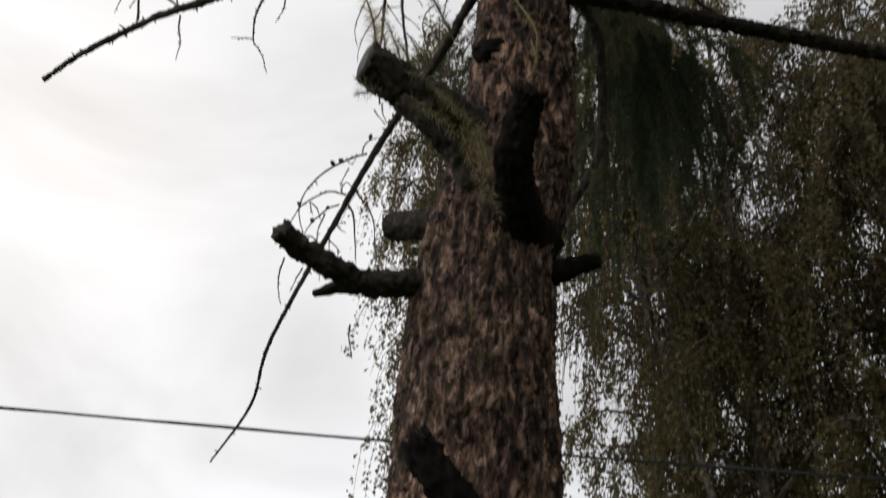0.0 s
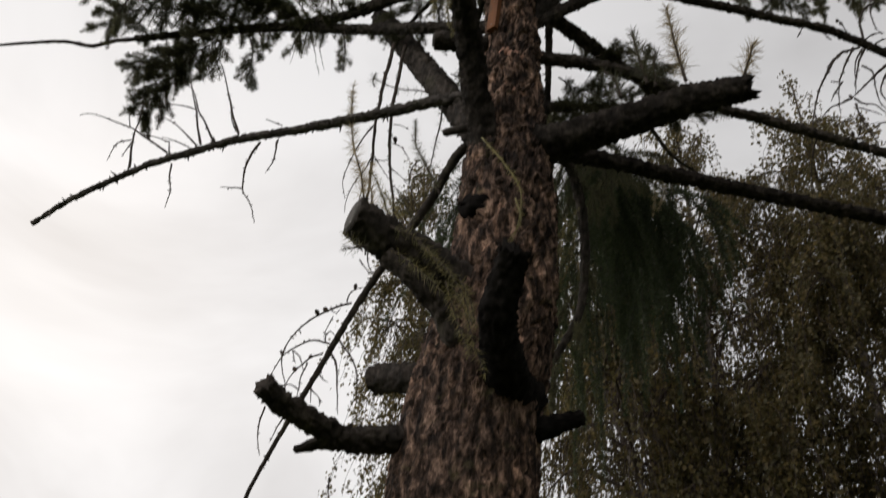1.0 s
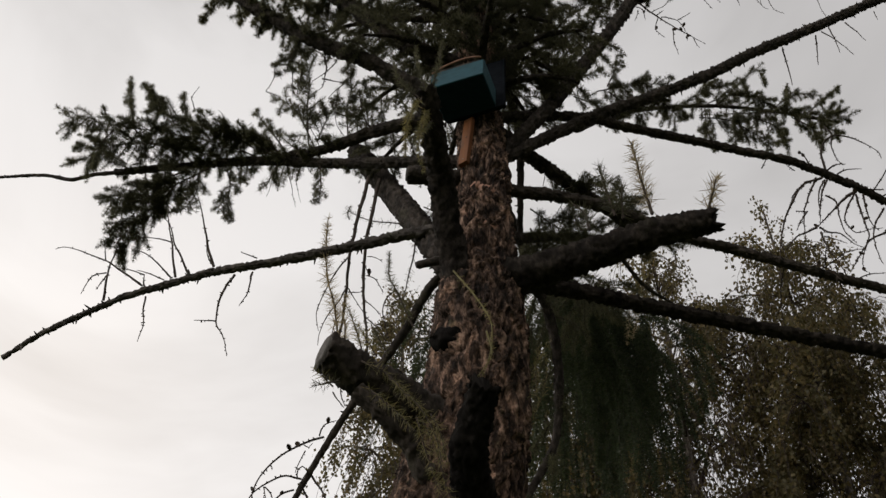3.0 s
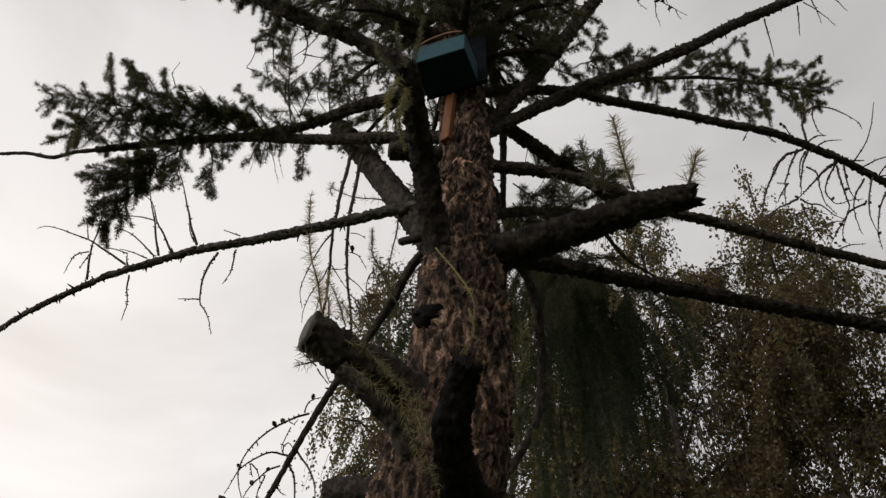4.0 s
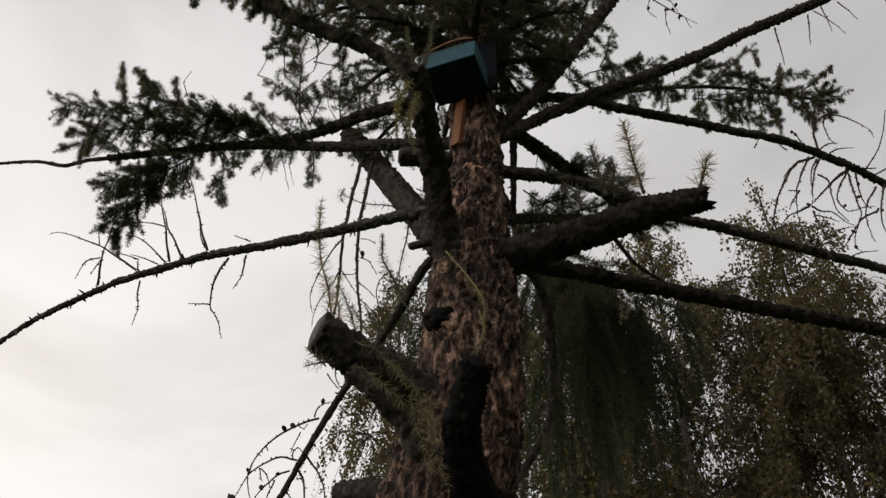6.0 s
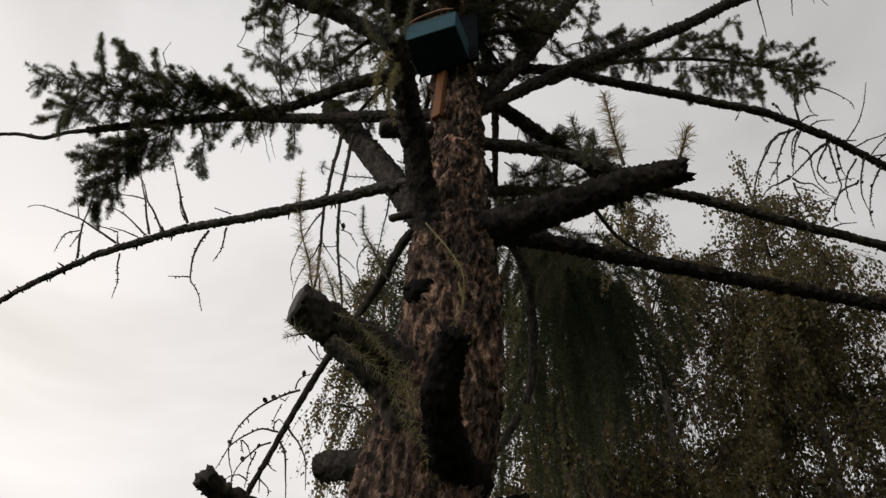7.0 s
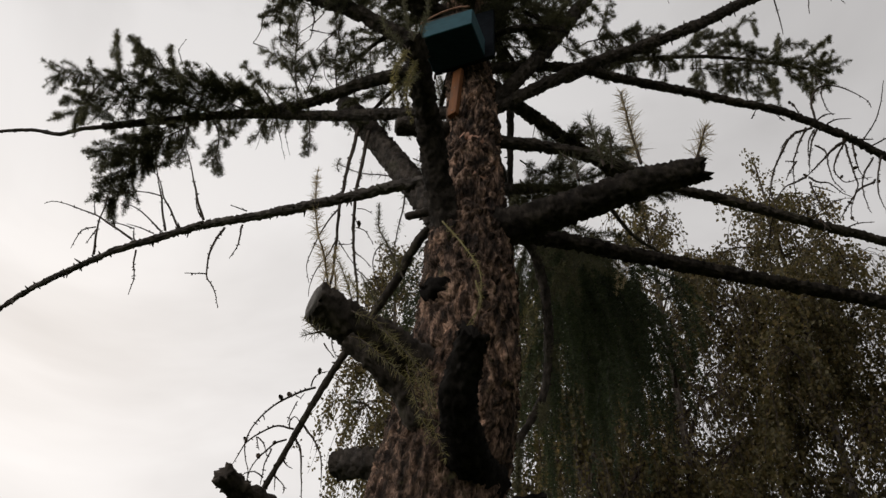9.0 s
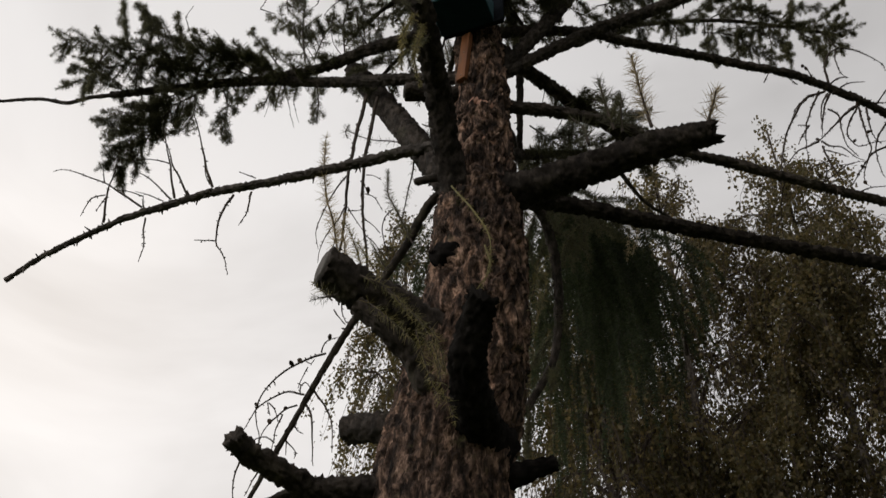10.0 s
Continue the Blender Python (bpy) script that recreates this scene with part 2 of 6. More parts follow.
# ---- builders ----
class Buffer:
    """Gathers vertices and faces of one mesh."""

    def __init__(self):
        self.v, self.f = [], []

    def mesh(self, name, smooth=True):
        me = bpy.data.meshes.new(name)
        me.from_pydata(self.v, [], self.f)
        if smooth:
            me.polygons.foreach_set("use_smooth", [True] * len(me.polygons))
        me.update()
        return me


def part(name, buf, mat, parent, label="", smooth=True):
    """Links a buffer or a mesh as one object under a thing or a part."""
    me = buf.mesh(name, smooth) if isinstance(buf, Buffer) else buf
    if mat and not me.materials:
        me.materials.append(mat)
    ob = new(name, me)
    while parent and parent.parent and parent.parent.parent:
        parent = parent.parent
    if parent:
        ob.parent = parent
        ob.matrix_parent_inverse = parent.matrix_world.inverted()
    return tagged(ob, label)


def spline(points, steps=10):
    """A smooth line through a few points."""
    p = [Vector(a) for a in points]
    if len(p) == 2:
        return [p[0].lerp(p[1], i / steps) for i in range(steps + 1)]
    p = [p[0] * 2 - p[1]] + p + [p[-1] * 2 - p[-2]]
    out = []
    for i in range(1, len(p) - 2):
        a, b, c, d = p[i - 1:i + 3]
        for k in range(steps):
            t = k / steps
            out.append(0.5 * (2 * b + (c - a) * t + (2 * a - 5 * b + 4 * c - d) * t * t + (3 * b - a - 3 * c + d) * t ** 3))
    out.append(p[-2].copy())
    return out


def frames_along(path):
    """Tangent and two normals at each point, without twist."""
    out, side = [], None
    for i, p in enumerate(path):
        t = (path[min(i + 1, len(path) - 1)] - path[max(i - 1, 0)]).normalized()
        if side is None:
            side = t.cross(Vector((0, 0, 1)) if abs(t.z) < 0.9 else Vector((0, 1, 0))).normalized()
        side = (side - t * side.dot(t)).normalized()
        out.append((t, side, t.cross(side)))
    return out


def even(path, step):
    """The same line with points at even steps."""
    out, left = [path[0].copy()], step
    for a, b in zip(path, path[1:]):
        d = (b - a).length
        at = left
        while at <= d:
            out.append(a.lerp(b, at / d))
            at += step
        left = at - d
    if (out[-1] - path[-1]).length > step * 0.3:
        out.append(path[-1].copy())
    else:
        out[-1] = path[-1].copy()
    return out


def bark_relief(q, size=1.0):
    """Height of flaky bark: long plates split by cracks, with loose scales."""
    s = Vector((q.x * 15, q.y * 15, q.z * 5.2)) / size
    w = Vector((noise.noise(s * 1.3), noise.noise(s * 1.3 + Vector((9, 0, 0))), noise.noise(s * 1.3 + Vector((0, 7, 0)))))
    s = s + w * 0.8
    crack = min(1.0, abs(noise.noise(s)) / 0.10)
    crack_two = min(1.0, abs(noise.noise(s * 2.3 + Vector((3, 1, 8)))) / 0.14)
    d, pts = noise.voronoi(s * 2.4)
    scale = noise.noise(pts[0] * 3.1) * min(1.0, (d[1] - d[0]) / 0.06)
    lift = max(-0.6, min(0.6, pts[0].z - s.z * 2.4)) * min(1.0, (d[1] - d[0]) / 0.08)   # plates peel off at their lower ends
    h = 0.017 * crack + 0.009 * crack_two + 0.017 * scale + 0.016 * lift
    h += 0.004 * noise.noise(s * 5.0) + 0.003 * noise.noise(s * 11.0)
    return (h - 0.012) * size


def tube(buf, path, r0, r1, sides=6, rough=0.0, grain=30.0, power=1.0, cap=True, jag=0.0, flare=0.0, seed=0.0, relief=0.0, tip=False):
    """A tapered, uneven tube along a line."""
    base, fr = len(buf.v), frames_along(path)
    n = len(path)
    off = Vector((seed * 3.7, seed * 1.3, seed * 7.1))
    for i, (p, (t, a, b)) in enumerate(zip(path, fr)):
        u = i / max(n - 1, 1)
        r = r0 + (r1 - r0) * u ** power
        if flare:
            r += r0 * flare * max(0.0, 1 - u * 4) ** 2
        if tip:
            r *= max(0.02, 1 - max(0.0, 1 - (path[-1] - p).length / (r1 * 1.6)) ** 2.2) ** 0.5
        for k in range(sides):
            ang = 2 * math.pi * k / sides
            d = a * math.cos(ang) + b * math.sin(ang)
            rr = r
            q = p + d * rr
            if rough:
                w = noise.noise((q + off) * grain) + 0.6 * noise.noise((q + off) * grain * 2.7) + 0.5 * noise.noise((q + off) * grain * 0.25)
                q = p + d * rr * (1 + rough * w)
            if relief:
                q = q + d * (bark_relief(q + off, relief) - 0.006 * relief) * 1.5 * min(1.0, r / 0.03)
            if jag and i == n - 1:
                q = q + t * jag * (noise.noise((q + off) * 40.0) + 0.7 * noise.noise((q + off) * 95.0))
            buf.v.append(q)
    for i in range(n - 1):
        for k in range(sides):
            k2 = (k + 1) % sides
            a0, b0 = base + i * sides, base + (i + 1) * sides
            buf.f.append((a0 + k, a0 + k2, b0 + k2, b0 + k))
    if cap:
        buf.v.append(path[-1] - fr[-1][0] * (jag * 0.4 if jag else 0.0))
        c, a0 = len(buf.v) - 1, base + (n - 1) * sides
        for k in range(sides):
            buf.f.append((a0 + k, a0 + (k + 1) % sides, c))


def spurs(buf, path, r0, r1, per_metre, longest, rng, start=0.1):
    """Short dead side pegs on a bare branch."""
    total = sum((b - a).length for a, b in zip(path, path[1:]))
    fr = frames_along(path)
    for _ in range(int(total * per_metre)):
        u = rng.uniform(start, 0.99)
        i = int(u * (len(path) - 1))
        t, a, b = fr[i]
        ang = rng.uniform(0, 2 * math.pi)
        d = a * math.cos(ang) + b * math.sin(ang)
        r = r0 + (r1 - r0) * u
        s = path[i] + d * r * 0.6
        ln = r * 0.5 + longest * rng.uniform(0.3, 1.0) ** 1.6
        e = s + (d + t * rng.uniform(-0.1, 0.6)).normalized() * ln
        tube(buf, [s, s.lerp(e, 0.6), e], min(r * 0.45, 0.0045) + 0.0012, 0.0018, 5)


def twig_path(start, direction, length, rng, droop=0.0, curl=0.0, wiggle=0.12, steps=8):
    """A crooked line that may droop or curl."""
    d, p, out = Vector(direction).normalized(), Vector(start), [Vector(start)]
    axis = Vector((rng.uniform(-1, 1), rng.uniform(-1, 1), rng.uniform(-0.4, 0.4))).normalized()
    for _ in range(steps):
        d = (d + Vector((0, 0, -droop / steps)) + Vector((rng.gauss(0, 1), rng.gauss(0, 1), rng.gauss(0, 1))) * wiggle / steps ** 0.5).normalized()
        if curl:
            d = (Matrix.Rotation(curl / steps, 3, axis) @ d).normalized()
        p = p + d * (length / steps)
        out.append(p.copy())
    return out


class Needles:
    """Gathers rosettes of needles and turns them into one mesh."""

    def __init__(self):
        self.rows = []

    def along(self, path, rng, start=0.0, spacing=0.010, count=15, size=0.027, taper=0.3, forward=0.35):
        line = even(path, spacing)
        fr, n = frames_along(line), len(line)
        for i, (p, (t, a, b)) in enumerate(zip(line, fr)):
            u = i / max(n - 1, 1)
            if u >= start and rng.random() > 0.06:
                s = size * (1 - taper * max(0.0, (u - 0.55) / 0.45))
                self.rows.append((*p, *t, *a, *b, s, count, forward))

    def arrays(self, seed, width, slim):
        rng = np.random.default_rng(seed)
        rows = np.array(self.rows)
        r = np.repeat(rows, rows[:, 13].astype(int), axis=0)
        n = len(r)
        p, t, a, b, s = r[:, 0:3], r[:, 3:6], r[:, 6:9], r[:, 9:12], r[:, 12:13]
        ang, tilt = rng.uniform(0, 2 * np.pi, (n, 1)), rng.normal(0, 0.45, (n, 1)) + r[:, 14:15]
        d = (a * np.cos(ang) + b * np.sin(ang)) * np.cos(tilt) + t * np.sin(tilt)
        side = np.cross(d, rng.normal(size=(n, 3)))
        side *= width * 0.5 / (np.linalg.norm(side, axis=1)[:, None] + 1e-9)
        ln = s * rng.uniform(0.7, 1.15, (n, 1))
        if slim:
            return np.stack([p - side * 1.3, p + side * 1.3, p + d * ln], 1).reshape(-1, 3), n
        return np.stack([p - side, p + side, p + d * ln * 0.7 + side * 0.8, p + d * ln], 1).reshape(-1, 3), n

    def mesh(self, name, seed=0, width=0.0021, stem=None, slim=False):
        """The needles, with the stem's faces (second material) if one is given."""
        v, n = self.arrays(seed, width, slim)
        k = (3 if slim else 4) * np.arange(n)[:, None]
        tri = (k + np.array([0, 1, 2] if slim else [0, 1, 2, 0, 2, 3])).reshape(-1, 3)
        me = bpy.data.meshes.new(name)
        base = len(stem.v) if stem else 0
        if stem:
            v = np.concatenate([np.array([tuple(q) for q in stem.v]), v])
            st = np.array([f for f in stem.f if len(f) == 3] + [t for f in stem.f if len(f) == 4 for t in ((f[0], f[1], f[2]), (f[0], f[2], f[3]))])
            faces = np.concatenate([st, tri + base])
        else:
            st, faces = [], tri
        me.vertices.add(len(v))
        me.vertices.foreach_set("co", v.ravel())
        me.loops.add(3 * len(faces))
        me.loops.foreach_set("vertex_index", faces.ravel().astype(np.int32))
        me.polygons.add(len(faces))
        me.polygons.foreach_set("loop_start", np.arange(0, 3 * len(faces), 3))
        me.update(calc_edges=True)
        if stem:
            mi = np.zeros(len(faces), dtype=np.int32)
            mi[:len(st)] = 1
            me.polygons.foreach_set("material_index", mi)
        return me


def empty(name, at):
    ob = new(name)
    ob.location = at
    ob.empty_display_size = 0.2
    bpy.context.view_layer.update()
    return ob


def box_mesh(buf, size, m, bevel=0.004):
    """A board with rounded edges, placed by a matrix."""
    bm = bmesh.new()
    bmesh.ops.create_cube(bm, size=1.0)
    bmesh.ops.scale(bm, vec=size, verts=bm.verts)
    bmesh.ops.bevel(bm, geom=bm.edges[:], offset=bevel, segments=2, profile=0.5, affect="EDGES")
    k = len(buf.v)
    bm.verts.index_update()
    buf.v += [m @ v.co for v in bm.verts]
    buf.f += [tuple(k + v.index for v in f.verts) for f in bm.faces]
    bm.free()

# ---- ground ----
def build_ground():
    buf = Buffer()
    rings = [0, 1.5, 3, 5, 8, 12, 18, 27, 40, 70, 130, 300, 900]
    buf.v.append(Vector((0, 2.5, 0)))
    for r in rings[1:]:
        for k in range(48):
            a = 2 * math.pi * k / 48
            x, y = r * math.cos(a), 2.5 + r * math.sin(a)
            h = 0.05 * noise.noise(Vector((x * 0.35, y * 0.35, 0))) if r > 2 else 0.0
            buf.v.append(Vector((x, y, h)))
    buf.f += [(0, 1 + k, 1 + (k + 1) % 48) for k in range(48)]
    for i in range(len(rings) - 2):
        for k in range(48):
            a, b = 1 + i * 48, 1 + (i + 1) * 48
            k2 = (k + 1) % 48
            buf.f.append((a + k, b + k, b + k2, a + k2))
    ob = part("ground", buf, M_GROUND, None)
    return tagged(ob, "rough green meadow grass with bare earth patches", "ground", kind="structure")


build_ground()

# ---- the larch ----
larch = empty("larch_tree", (-0.05, 2.55, 0.0))
tagged(larch, "old larch with scaly brown bark, sawn stubs and half-dead limbs", "tree")

TRUNK = [(-0.05, 0.0, 0.31), (-0.05, 0.5, 0.265), (-0.05, 1.4, 0.235), (-0.052, 2.5, 0.217), (-0.062, 2.95, 0.203), (-0.048, 3.18, 0.198),
         (-0.008, 3.42, 0.190), (0.024, 3.67, 0.177), (0.045, 4.02, 0.161), (0.040, 4.28, 0.150), (0.046, 4.48, 0.122),
         (0.049, 4.66, 0.109), (0.049, 5.03, 0.101), (0.031, 5.38, 0.088), (0.0, 6.0, 0.080), (-0.04, 7.2, 0.06), (-0.07, 8.6, 0.03), (-0.08, 9.4, 0.008)]


def trunk_at(z):
    """Middle and radius of the trunk at a height."""
    for (xa, za, ra), (xb, zb, rb) in zip(TRUNK, TRUNK[1:]):
        if z <= zb:
            u = max(0.0, (z - za) / (zb - za))
            u = u * u * (3 - 2 * u) * 0.5 + u * 0.5
            return xa + (xb - xa) * u, ra + (rb - ra) * u
    return TRUNK[-1][0], TRUNK[-1][2]


def build_trunk():
    buf, sides = Buffer(), 224
    zs, z = [], 0.0
    while z < 9.4:
        zs.append(z)
        z += 0.0075 if 2.2 < z < 5.6 else 0.05
    for z in zs:
        x, r = trunk_at(z)
        for k in range(sides):
            a = 2 * math.pi * k / sides
            d = Vector((math.cos(a), math.sin(a), 0))
            q = Vector((x, 2.55, z)) + d * r
            u = max(0.0, min(1.0, (z - 2.8) / 0.7))
            h = bark_relief(q, 0.66) * (1 - u) + (bark_relief(q, 0.95) * u if u else 0.0) + 0.007 * noise.noise(Vector((q.x * 5, q.y * 5, q.z * 3)))
            buf.v.append(q + d * h)
    for i in range(len(zs) - 1):
        for k in range(sides):
            k2 = (k + 1) % sides
            buf.f.append((i * sides + k, i * sides + k2, (i + 1) * sides + k2, (i + 1) * sides + k))
    buf.f.append(tuple((len(zs) - 1) * sides + k for k in range(sides)))
    return part("trunk", buf, M_BARK, larch, "thick trunk with scaly reddish brown bark")


trunk = build_trunk()
LINES = {}


def limb(points, r0, r1, label="", cut=False, jag=0.0, rough=0.10, spur=0.0, spur_len=0.02, seed=0, mat=None, parent=None, name="limb", flare=0.0, power=1.0, tip=False, slant=None):
    """One branch of the larch; cut: a sawn end; slant: the way the sawn face looks; spur: dead pegs per metre."""
    rng = random.Random(100 + seed)
    path = even(spline(points, 12), 0.010 if r0 > 0.02 else 0.014)
    buf = Buffer()
    thick = r0 > 0.02
    tube(buf, path, r0, r1, 42 if thick else 12, rough * (0.5 if thick else 1.0), 0.9 / max(r0, 0.012), power, True, jag, flare, seed * 0.37, 0.45 if thick else (0.25 if r0 > 0.009 else 0.0), tip)
    way = (path[-1] - path[-3]).normalized()
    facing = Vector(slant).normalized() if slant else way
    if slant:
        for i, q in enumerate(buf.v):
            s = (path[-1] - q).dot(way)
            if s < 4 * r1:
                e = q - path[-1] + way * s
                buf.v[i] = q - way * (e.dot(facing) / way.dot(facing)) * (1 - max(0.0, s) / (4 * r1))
    if spur:
        spurs(buf, path, r0, r1, spur, spur_len, rng)
    ob = part(name, buf, mat or M_LIMB, parent or larch, label)
    LINES[ob.name] = (path, r0, r1)
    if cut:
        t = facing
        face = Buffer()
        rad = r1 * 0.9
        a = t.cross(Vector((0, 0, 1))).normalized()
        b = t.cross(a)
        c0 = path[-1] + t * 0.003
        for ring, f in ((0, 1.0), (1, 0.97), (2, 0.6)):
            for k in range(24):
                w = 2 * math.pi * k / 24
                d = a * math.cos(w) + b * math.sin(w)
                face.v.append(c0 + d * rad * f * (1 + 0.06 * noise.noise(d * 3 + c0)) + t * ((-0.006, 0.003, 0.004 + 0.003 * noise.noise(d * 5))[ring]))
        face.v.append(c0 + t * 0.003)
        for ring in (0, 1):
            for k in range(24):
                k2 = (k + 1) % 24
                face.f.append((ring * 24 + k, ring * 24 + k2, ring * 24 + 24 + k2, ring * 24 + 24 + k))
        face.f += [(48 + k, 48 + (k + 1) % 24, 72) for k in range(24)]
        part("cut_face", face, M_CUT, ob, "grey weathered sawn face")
    return ob


def twig(parent, points, r0, r1=0.0012, spur=60.0, spur_len=0.008, seed=0, wob=0.012, mat=None):
    """A bare crooked twig with small knobs."""
    rng = random.Random(500 + seed)
    path = even(spline(points, 8), 0.02)
    for i in range(1, len(path)):
        path[i] = path[i] + Vector([noise.noise(path[i] * 14 + Vector((seed, k * 5, 0))) for k in range(3)]) * wob
    buf = Buffer()
    tube(buf, path, r0, r1, 5, 0.12, 60.0, seed=seed)
    if spur:
        spurs(buf, path, r0, r1, spur, spur_len, rng, 0.05)
    ob = part("twig", buf, mat or M_TWIG, parent)
    LINES[ob.name] = (path, r0, r1)
    return ob


def side_twigs(parent, count, lengths, seed, u0=0.2, u1=1.0, droop=0.8, curl=0.0, r=0.003, cones=0.0, up=0.0, spur=60.0, wiggle=0.35):
    """Bare twigs growing out of a branch, all in one mesh, with cones where it bears them."""
    rng = random.Random(900 + seed)
    path, _, _ = LINES[parent.name]
    fr = frames_along(path)
    for _ in range(count):
        buf = Buffer()
        i = int(rng.uniform(u0, u1) * (len(path) - 1))
        t, a, b = fr[i]
        side = t.cross(Vector((0, 0, 1))).normalized() * rng.choice((-1, 1))
        d = side * rng.uniform(0.5, 1.0) + t * rng.uniform(0.0, 0.9) + Vector((0, 0, up + rng.uniform(-0.5, 0.4)))
        line = twig_path(path[i], d, rng.uniform(*lengths), rng, droop * rng.uniform(0.5, 1.3), curl * rng.choice((-1, 1)) * rng.uniform(0.5, 1.2), wiggle, 14)
        line = even(spline(line, 2), 0.018)
        tube(buf, line, r, r * 0.4, 5, 0.1, 60)
        spurs(buf, line, r, r * 0.4, spur, 0.007, rng, 0.05)
        if rng.random() < 0.5:
            j = rng.randrange(len(line) // 3, len(line) - 1)
            d2 = (line[j] - line[j - 1]).normalized() + Vector((rng.uniform(-1, 1), rng.uniform(-1, 1), rng.uniform(-1, 0.3)))
            fork = twig_path(line[j], d2, rng.uniform(*lengths) * 0.45, rng, droop, curl, wiggle, 8)
            tube(buf, fork, r * 0.7, r * 0.35, 5)
            spurs(buf, fork, r * 0.7, r * 0.35, spur, 0.006, rng, 0.05)
        part("twig", buf, M_TWIG, parent)
        for p in line[4::6]:
            if rng.random() < cones:
                cone(parent, p, rng)


def make_cone_mesh():
    """An open larch cone: rings of small scales round a core."""
    buf = Buffer()
    tube(buf, spline([(0, 0, -0.004), (0, 0, 0.008), (0, 0, 0.024)], 4), 0.006, 0.003, 6)
    for ring in range(5):
        z, rad = 0.001 + ring * 0.0048, (0.008, 0.0105, 0.0105, 0.0085, 0.005)[ring]
        for k in range(7):
            a = 2 * math.pi * (k + 0.5 * ring) / 7
            d, s = Vector((math.cos(a), math.sin(a), 0)), Vector((-math.sin(a), math.cos(a), 0))
            p = d * rad * 0.4 + Vector((0, 0, z))
            e = d * rad + Vector((0, 0, z + 0.007))
            k0 = len(buf.v)
            buf.v += [p - s * 0.002, p + s * 0.002, e + s * 0.004, e - s * 0.004, e + Vector((0, 0, 0.003))]
            buf.f += [(k0, k0 + 1, k0 + 2, k0 + 3), (k0 + 3, k0 + 2, k0 + 4)]
    me = buf.mesh("cone")
    me.materials.append(M_CONE)
    return me


CONE = make_cone_mesh()


def cone(parent, at, rng):
    ob = part("cone", CONE, None, parent)
    m = Euler((rng.uniform(-1.2, 1.2), rng.uniform(-1.2, 1.2), rng.uniform(0, 6))).to_matrix().to_4x4()
    ob.matrix_world = Matrix.Translation(at) @ m @ Matrix.Scale(rng.uniform(0.62, 0.9), 4)
    return ob


def spray(parent, count, lengths, seed, u0=0.1, u1=1.0, droop=0.5, lift=0.0, mat=None, forward=0.9, size=0.034, num=22, fork=0.9, spread=1.0, spacing=0.0125, width=0.0018, sides=(-1, 1), single=False):
    """Needled side shoots along a branch; single: each shoot is a part of its own, else one mass of foliage."""
    rng = random.Random(1300 + seed)
    path, _, _ = LINES[parent.name]
    fr = frames_along(path)
    stems, green = Buffer(), Needles()
    for c in range(count):
        if single:
            stems, green = Buffer(), Needles()
        u = u0 + (u1 - u0) * (c + rng.random()) / count
        i = min(int(u * (len(path) - 1)), len(path) - 1)
        t, a, b = fr[i]
        side = t.cross(Vector((0, 0, 1)))
        side = side.normalized() if side.length > 0.1 else a
        d = side * rng.choice(sides) * rng.uniform(0.55, 1.0) * spread + t * forward * rng.uniform(0.3, 1.4) + Vector((0, 0, lift + rng.uniform(-0.35, 0.35)))
        ln = rng.uniform(*lengths)
        line = twig_path(path[i], d, ln, rng, droop * rng.uniform(0.4, 1.3), 0.0, 0.12, 9)
        tube(stems, line, 0.0026, 0.0011, 4)
        green.along(line, rng, 0.08, spacing, num, size, 0.5, 0.45)
        if rng.random() < fork:
            for _ in range(rng.choice((1, 2, 2, 3))):
                j = rng.randrange(2, 8)
                d2 = (line[j] - line[j - 1]).normalized() + side * rng.uniform(-1.0, 1.0) + Vector((0, 0, rng.uniform(-0.6, 0.5))) + t * 0.3
                sub = twig_path(line[j], d2, ln * rng.uniform(0.25, 0.55), rng, droop, 0.0, 0.12, 6)
                tube(stems, sub, 0.0018, 0.0009, 4)
                green.along(sub, rng, 0.05, spacing, num, size, 0.5, 0.45)
        if single:
            me = green.mesh("shoot", seed * 100 + c, width, stems)
            me.materials.append(mat or M_NEEDLE)
            me.materials.append(M_TWIG)
            part("shoot", me, None, parent)
    if not single:
        me = green.mesh("foliage", seed, width, stems, True)
        me.materials.append(mat or M_NEEDLE)
        me.materials.append(M_TWIG)
        tagged(part("foliage", me, None, parent), kind="stuff")


def plume(parent, points, count, lengths, seed, r=0.004, single=True, **more):
    """A small leafy side branch with shoots on both sides."""
    b = limb(points, r, 0.0016, seed=seed, spur=15, spur_len=0.008, parent=parent, name="branchlet", mat=M_TWIG)
    spray(b, count, lengths, seed, single=single, **more)
    sheath = Needles()
    sheath.along(LINES[b.name][0], random.Random(4000 + seed), 0.25, 0.0125, 20, 0.034, 0.4, 0.45)
    me = sheath.mesh("needles", seed + 7, 0.0018)
    me.materials.append(M_NEEDLE)
    part("needles", me, None, b)
    return b


def sprout(parent, points, seed=0, mat=None, size=0.034, num=7, spacing=0.016, r=0.0028, label="", width=0.0018, stem_mat=None):
    """A single young shoot with longer, sparser needles."""
    rng = random.Random(2100 + seed)
    path = even(spline(points, 8), 0.02)
    stem, green = Buffer(), Needles()
    tube(stem, path, r, r * 0.4, 5)
    green.along(path, rng, 0.04, spacing, num, size, 0.5, 0.6)
    me = green.mesh("young_shoot", seed, width, stem)
    me.materials.append(mat or M_YELLOW)
    me.materials.append(stem_mat or M_TWIG)
    return part("young_shoot", me, None, parent, label)


